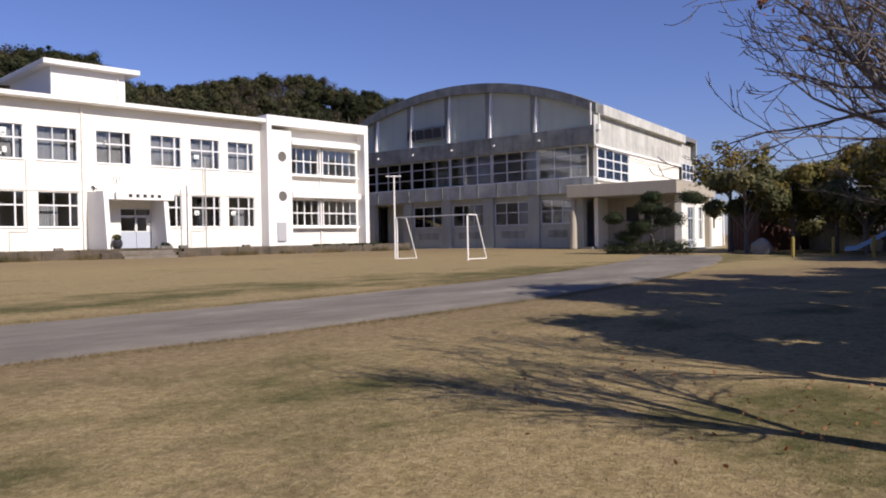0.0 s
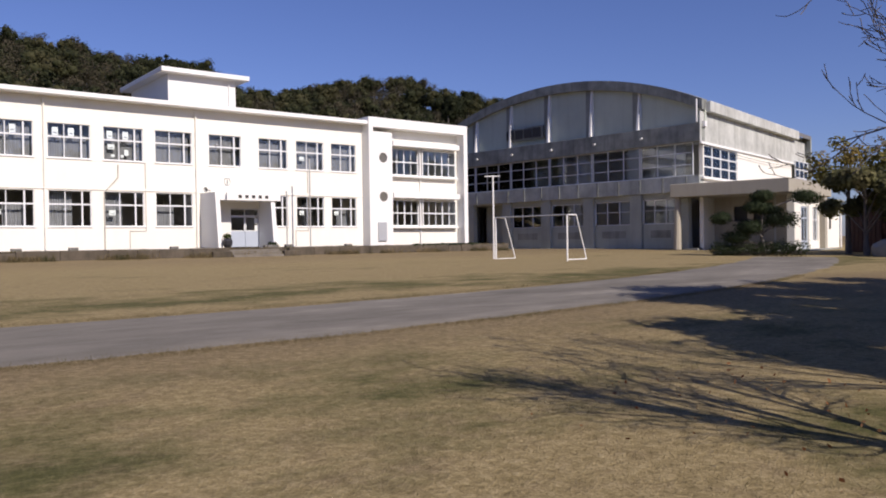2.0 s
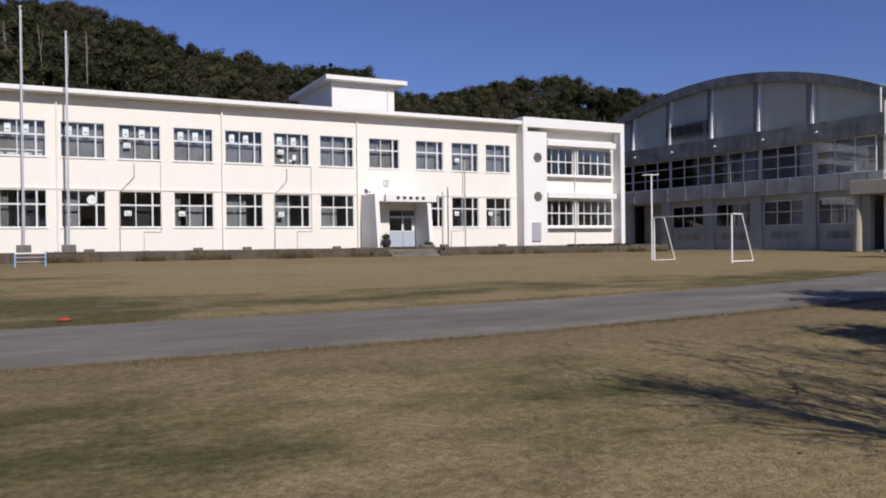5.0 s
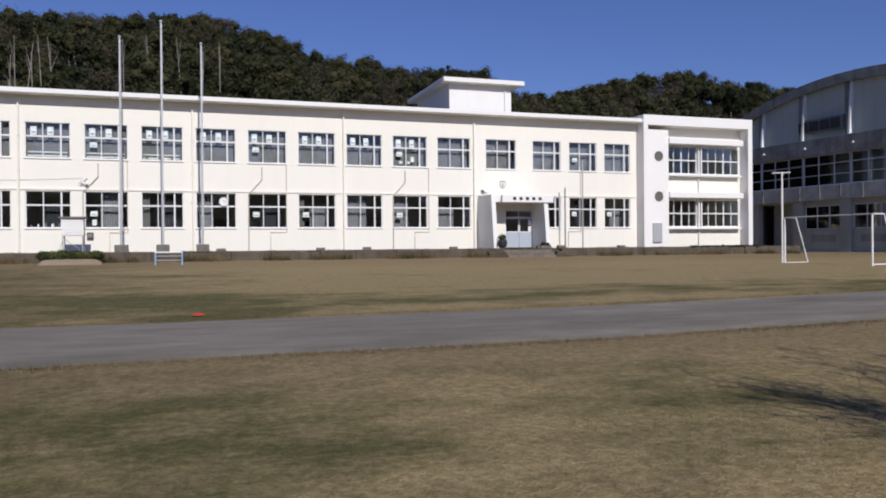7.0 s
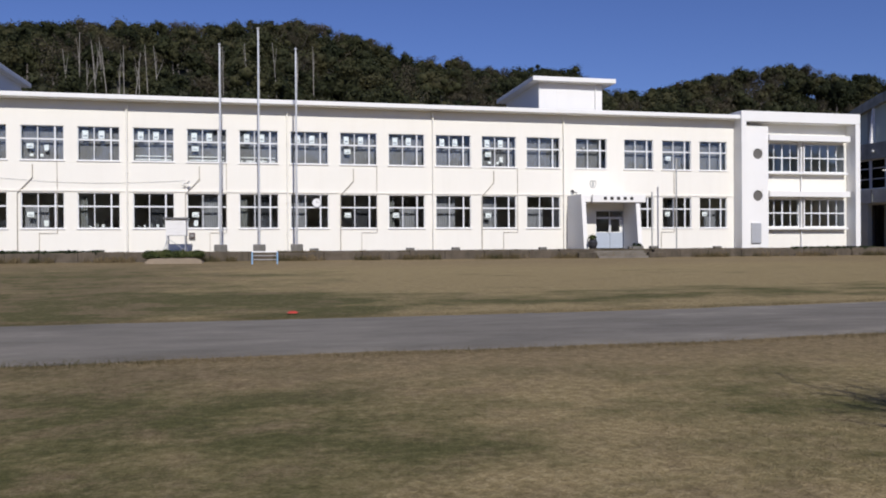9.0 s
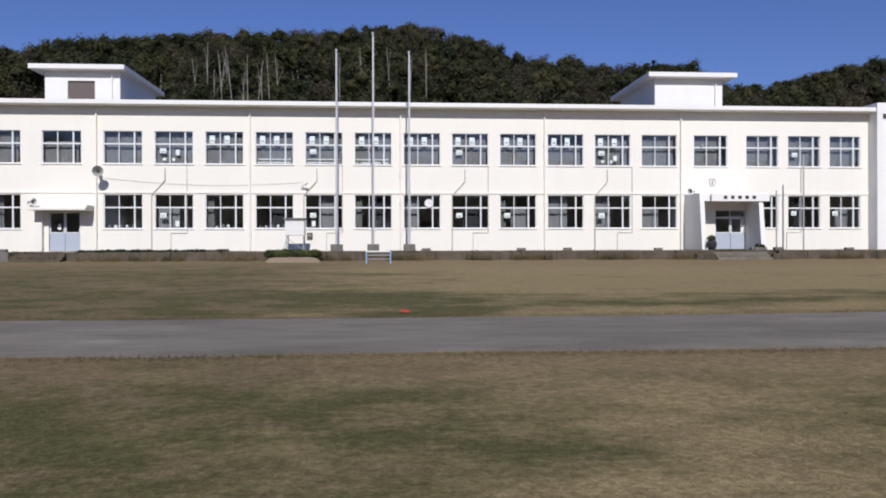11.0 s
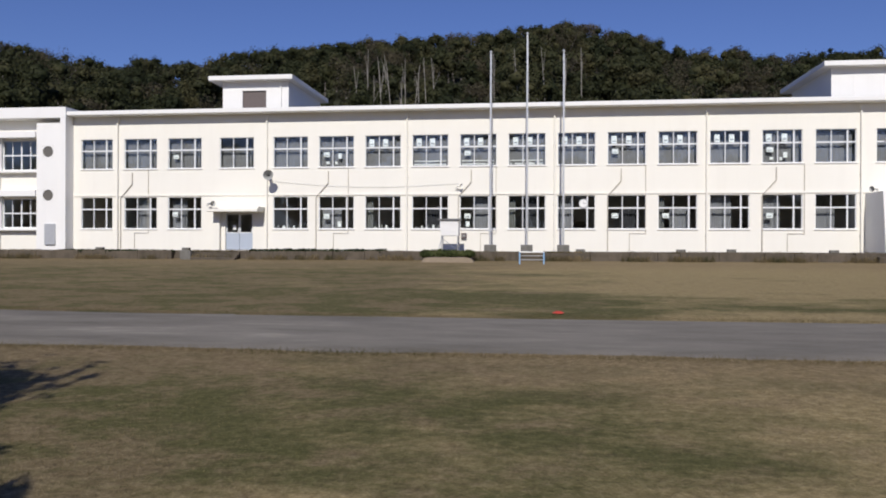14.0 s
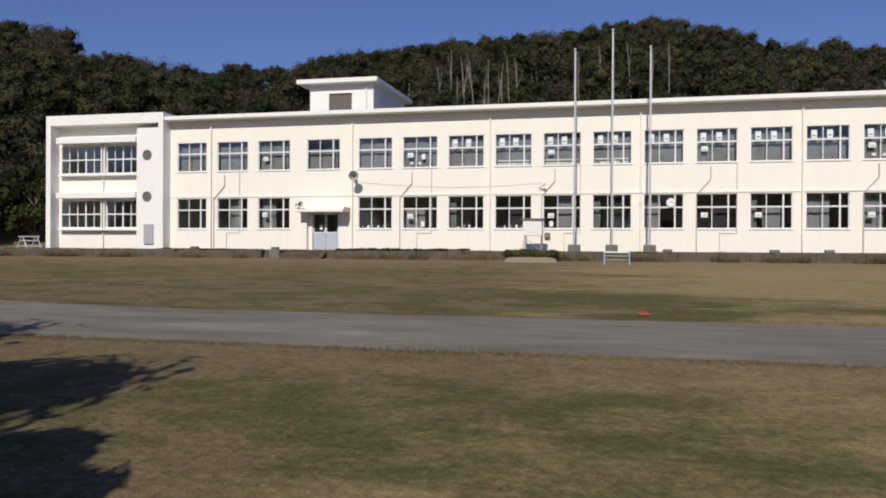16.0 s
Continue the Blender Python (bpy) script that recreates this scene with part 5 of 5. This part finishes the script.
# the garden by the gym: autumn and evergreen trees
for x, y, top, r, low, seed, mat, count, label in (
        (47.6, 21.4, 7.7, 2.3, 4.2, 31, AUTUMN_LEAF, 1500, "thin tall tree with sparse yellowing leaves"),
        (45.8, 19.6, 5.4, 2.4, 1.7, 32, GARDEN_LEAF, 7600, "dark evergreen garden tree behind the playground"),
        (47.5, 17.6, 6.2, 2.1, 1.9, 33, AUTUMN_LEAF, 5600, "yellow-green autumn tree behind the playground"),
        (48.6, 15.6, 6.7, 2.4, 2.0, 34, AUTUMN_LEAF, 6800, "golden autumn tree behind the playground"),
        (47.0, 13.4, 6.4, 2.5, 1.9, 35, GARDEN_LEAF, 7600, "olive green garden tree behind the playground"),
        (46.4, 11.0, 7.0, 2.7, 2.0, 36, AUTUMN_LEAF, 6800, "reddish brown autumn tree behind the playground"),
        (52.5, 14.0, 6.0, 3.0, 1.0, 37, GARDEN_LEAF, 5200, "dense dark evergreen tree by the boundary wall"),
        (53.5, 19.5, 5.5, 2.8, 1.0, 38, GARDEN_LEAF, 5200, "dense dark evergreen tree by the boundary wall"),
        (50.0, 9.5, 6.0, 3.0, 1.0, 39, GARDEN_LEAF, 5200, "dense dark evergreen tree by the boundary wall")):
    leafy_tree(x, y, top, r, low, seed, mat, label, count, 0.14)

# bushes that close the foot of the hill beside the wing
for x, y, top, r, seed in ((-43.5, 50.5, 6.4, 2.6, 51), (-46.5, 48.0, 5.6, 2.4, 52), (-49.5, 51.5, 7.2, 2.9, 53), (-45.0, 54.5, 8.0, 3.0, 54), (-52.5, 48.5, 6.0, 2.8, 55)):
    leafy_tree(x, y, top, r, 0.4, seed, GREEN_LEAF, "dark bushy evergreen at the foot of the hill", 4200, 0.15, lumps=18, name="evergreen_bush", category="bush")

# clipped garden pine by the porch
pine = thing("clipped_pine", "cloud-pruned dark green garden tree with rounded pads", "tree", pose(41.0, 23.0, 0.38))
part("trunk", tube(bmesh.new(), [(0, 0, -0.1), (0.15, 0.2, 0.9), (-0.1, 0.1, 1.8), (0.0, -0.05, 3.2)], 0.14, 0.06, 10), BARK, pine)
for k, (dx, dy, z, r) in enumerate(((-0.05, 0.1, 3.3, 0.85), (0.85, -1.6, 3.2, 1.0), (-0.35, 0.6, 2.75, 1.0), (0.4, -0.75, 2.0, 1.15), (-0.35, 0.6, 1.65, 1.1), (-1.0, 1.85, 2.15, 0.8), (-0.7, 1.35, 1.1, 0.95), (0.15, -0.2, 2.6, 0.7))):
    rng = np.random.default_rng(60 + k)
    lump = [(dx + 0.3 * r * rng.normal(), dy + 0.3 * r * rng.normal(), z + 0.05 * rng.normal()) for _ in range(6)]
    part("pad", quads_mesh("pad", leaves(2600, lump, [r * 0.62] * 6, 0.05, 60 + k, 0.6, 0.55), PINE_LEAF), None, pine)
    part("branch", tube(bmesh.new(), [(0, 0, max(z - 0.7, 0.4)), (dx * 0.6, dy * 0.6, z - 0.25), (dx, dy, z)], 0.06, 0.03, 6), BARK, pine)


def hedge_row(ax, ay, bx, by, z0, z1, seed, label, mat, count=5200):
    h = thing("hedge", label, "hedge")
    rng = np.random.default_rng(seed)
    n = 14
    cs = [(ax + (bx - ax) * (i + 0.5) / n, ay + (by - ay) * (i + 0.5) / n, (z0 + z1) / 2) for i in range(n)]
    part("foliage", quads_mesh("foliage", leaves(count, cs, [(z1 - z0) * 0.6 * (0.9 + 0.25 * rng.random()) for _ in cs], 0.05, seed, 0.9, 0.6), mat), None, h)
    part("stem", tube(bmesh.new(), [(ax, ay, z0 + 0.15), (bx, by, z0 + 0.15)], 0.12, sides=6), BARK, h)


hedge_row(39.6, 25.3, 42.0, 21.2, 0.4, 1.2, 71, "clipped low green hedge round the garden pine", PINE_LEAF)

# ---------------------------------------------------------------- playground corner
shed = thing("red_shed", "dark red sheet metal shed in shade", "shed", Matrix.Translation((51.5, 22.2, 0.4)) @ pose(0, 0, 0, 0, 0, -24))
part("wall", boxed(-0.2, 4.0, -1.6, 1.2, 0, 2.5), SHED_RED, shed)
part("roof", boxed(-0.5, 4.3, -1.9, 1.5, 2.502, 2.65), ROOFING, shed)
for k in range(8):
    part("rib", boxed(-0.23, -0.202, -1.5 + 0.35 * k, -1.45 + 0.35 * k, 0, 2.48), SHED_RED, shed)
bound = thing("boundary_wall", "low grey block wall behind the playground", "wall", kind="structure")
bm = boxed(0, 16.0, 0, 0.2, 0, 1.9, bevel=0.02)
part("blocks", bm, PALE_CONCRETE, bound, at=Matrix.Translation((55.5, 20.5, 0.2)) @ pose(0, 0, 0, 0, 0, -105))
part("coping", boxed(-0.05, 16.05, -0.05, 0.25, 1.902, 2.0), CONCRETE, bound, at=Matrix.Translation((55.5, 20.5, 0.2)) @ pose(0, 0, 0, 0, 0, -105))
for x, y in ((40.4, 14.95), (40.9, 13.2), (41.3, 11.5)):
    post = thing("yellow_post", "short yellow steel post in the playground", "post", pose(x, y, ground_z(x, y)), "yellow posts")
    part("shaft", tube(bmesh.new(), [(0, 0, -0.05), (0, 0, 0.98)], 0.08, sides=10), PAINT_YELLOW, post)
    part("cap", tube(bmesh.new(), [(0, 0, 0.981), (0, 0, 1.03)], 0.065, sides=10), PAINT_YELLOW, post)
stone = thing("garden_stone", "pale rough upright garden stone", "stone", pose(44.3, 18.1, 0.2))
bm = bmesh.new()
bmesh.ops.create_icosphere(bm, subdivisions=3, radius=0.62)
for v in bm.verts:
    v.co = Vector((v.co.x * 0.7, v.co.y * 0.95, 0.4 + v.co.z * 0.95)) * (1 + 0.18 * noise.noise(v.co * 2.2))
part("rock", bm, STONE, stone)
slide = thing("playground_slide", "blue playground slide with steel ladder", "slide", Matrix.Translation((43.0, 13.3, 0.2)) @ pose(0, 0, 0, 0, 0, -165))
prof = [(-0.3, 0.22), (-0.28, 0.0), (0.28, 0.0), (0.3, 0.22)]
bm = bmesh.new()
line = [(0.0, 0.3), (0.5, 0.35), (1.6, 0.95), (3.2, 1.9), (3.6, 1.95)]
rings = [[bm.verts.new((a, y, zz + b)) for a, b in prof] for y, zz in line]
for s, t in zip(rings, rings[1:]):
    for k in range(3):
        bm.faces.new((s[k], s[k + 1], t[k + 1], t[k]))
chute = part("chute", bm, PAINT_BLUE, slide)
chute.modifiers.new("thickness", "SOLIDIFY").thickness = 0.03
for x in (-0.3, 0.3):
    part("ladder_rail", tube(bmesh.new(), [(x, 4.6, 0), (x, 3.6, 2.7)], 0.03, sides=6), PAINT_YELLOW, slide)
    part("leg", tube(bmesh.new(), [(x, 3.4, 0), (x, 3.4, 1.9)], 0.03, sides=6), PAINT_YELLOW, slide)
for k in range(6):
    part("rung", tube(bmesh.new(), [(-0.3, 4.5 - 0.15 * k, 0.3 * k + 0.25), (0.3, 4.5 - 0.15 * k, 0.3 * k + 0.25)], 0.02, sides=6), STEEL, slide)

# dead pale trunks that stand out of the woods
rng = np.random.default_rng(9)
for az in (-13.2, -12.7, -12.2, -11.9, -11.5, -11.2, -10.8, -10.3, -9.9, -9.4, -8.9, -8.3, -7.6, -3.4, -1.5, 0.4, 1.6, 2.9):
    r = 85.5 + 4.5 * rng.random()
    x, y = r * math.sin(radians(az)), r * math.cos(radians(az))
    z = land_z(x, y)
    snag = thing("dead_trunk", "pale bare dead trunk on the wooded hillside", "tree", pose(x, y, z), "dead trunks")
    h = 8.0 + 3.2 * rng.random()
    lean = 0.45 * rng.normal()
    part("trunk", tube(bmesh.new(), [(0, 0, -0.5), (lean * 0.4, 0, h * 0.5), (lean, 0, h)], 0.075, 0.025, 6), BARK_PALE, snag)
    for k in range(2):
        part("branch", tube(bmesh.new(), [(lean * 0.6, 0, h * (0.65 + 0.1 * k)), (lean * 0.7 + 0.35 * rng.normal(), -0.2, h * (0.85 + 0.1 * k))], 0.028, 0.01, 5), BARK_PALE, snag)

# ---------------------------------------------------------------- grass, fallen leaves


def build_grass():
    rng = np.random.default_rng(12)
    n = 200000
    r = 15.0 * rng.random(n) ** 0.75
    az = 2 * np.pi * rng.random(n)
    x, y = r * np.sin(az), r * np.cos(az)
    mid = np.array([track_middle(a) for a in x])
    keep = (np.abs(y - mid) > 2.1) & (y > -6)
    x, y = x[keep], y[keep]
    # tufts beside the track, where nobody mows
    m = 26000
    ex = -16 + 40 * rng.random(m)
    side = np.where(rng.random(m) < 0.6, -1.0, 1.0)
    ey = np.array([track_middle(a) for a in ex]) + side * (2.13 + 0.3 * rng.random(m) ** 2)
    x, y = np.concatenate([x, ex]), np.concatenate([y, ey])
    n = len(x)
    z = 0.0165 * y - 0.005
    h = 0.009 + 0.02 * rng.random(n) ** 2
    h[-m:] *= 3.0
    w = 0.0014 + 0.0014 * rng.random(n)
    a = rng.random(n) * 2 * np.pi
    lx, ly = 0.7 * h * rng.normal(size=n), 0.7 * h * rng.normal(size=n)
    p = np.stack([x, y, z], 1)
    s = np.stack([np.cos(a) * w, np.sin(a) * w, np.zeros(n)], 1)
    t = p + np.stack([lx, ly, h], 1)
    q = np.stack([p - s, p + s, t + s * 0.3, t - s * 0.3], 1)
    return quads_mesh("grass", q.reshape(-1, 3), GRASS_BLADE)


def build_weeds():
    """Dry weeds along the foot and the lip of the terrace, in loose clumps."""
    rng = np.random.default_rng(17)
    n = 26000
    x = -39.5 + 79 * rng.random(n)
    keep = np.array([noise.noise(Vector((a * 0.45, 0, 0))) + 0.5 * noise.noise(Vector((a * 1.7, 3, 0))) > -0.12 + 0.3 * rng.random() for a in x])
    x = x[keep]
    n = len(x)
    foot = rng.random(n) < 0.7
    y = np.where(foot, 42.2 - 0.35 * rng.random(n) ** 2, 42.35 + 0.25 * rng.random(n))
    z = np.where(foot, 0.68, 1.2)
    h = np.where(foot, 0.1 + 0.32 * rng.random(n) ** 2, 0.03 + 0.09 * rng.random(n) ** 2)
    w = 0.01 + 0.012 * rng.random(n)
    p = np.stack([x, y, z], 1)
    s = np.stack([w, 0.3 * w * rng.normal(size=n), np.zeros(n)], 1)
    t = p + np.stack([0.35 * h * rng.normal(size=n), -0.2 * h * rng.random(n), h], 1)
    return quads_mesh("terrace_weeds", np.stack([p - s, p + s, t + s * 0.4, t - s * 0.4], 1).reshape(-1, 3), WEED)


WEED = leaf_material("dry_weeds", (0.07, 0.065, 0.03), (0.15, 0.115, 0.06), (0.25, 0.19, 0.11), 0.8)
tagged(new("terrace_weeds", build_weeds()), "dry weeds growing along the foot of the terrace", "weeds", kind="stuff")
tagged(new("grass", build_grass()), "short dry winter grass blades on the lawn", "grass", kind="stuff")
rng = np.random.default_rng(15)
spots = [(4.2 + 3.5 * rng.random(), 1.6 + 3.2 * rng.random() ** 1.4) for _ in range(110)]
tagged(new("fallen_leaves", quads_mesh("fallen_leaves", np.concatenate([leaves(1, [(x, y, ground_z(x, y) + 0.04)], [0.012], 0.022, i, 0.3) for i, (x, y) in enumerate(spots)]), ORANGE_LEAF)),
       "orange fallen leaves scattered under the cherry trees", "leaves", kind="stuff")

# trees added across the yard, unseen behind the camera; panes mirror them, not sky
rng = np.random.default_rng(31)
chunk, stems = [], bmesh.new()
for k in range(90):
    x, y = -150 + 300 * (k + rng.random()) / 90, -40 - 18 * rng.random()
    z, r = -0.3, 4.4 + 2.0 * rng.random()
    top = 16.0 + 6.0 * rng.random()
    cs, rs = crown_lumps(rng, x, y, z + top * 0.5, r, top * 0.85)
    chunk.append(leaves(900, cs, rs, 0.6, 900 + k, 1.0, 0.5))
    tube(stems, [(x, y, z - 0.3), (x, y, z + top * 0.6)], 0.2, 0.1, 6)
belt = tagged(new("unseen_tree_belt", quads_mesh("unseen_tree_belt", np.concatenate(chunk), GREEN_LEAF)), "added belt of unseen dark evergreen trees behind the school yard", "trees", kind="stuff")
part("trunks", stems, BARK, belt)
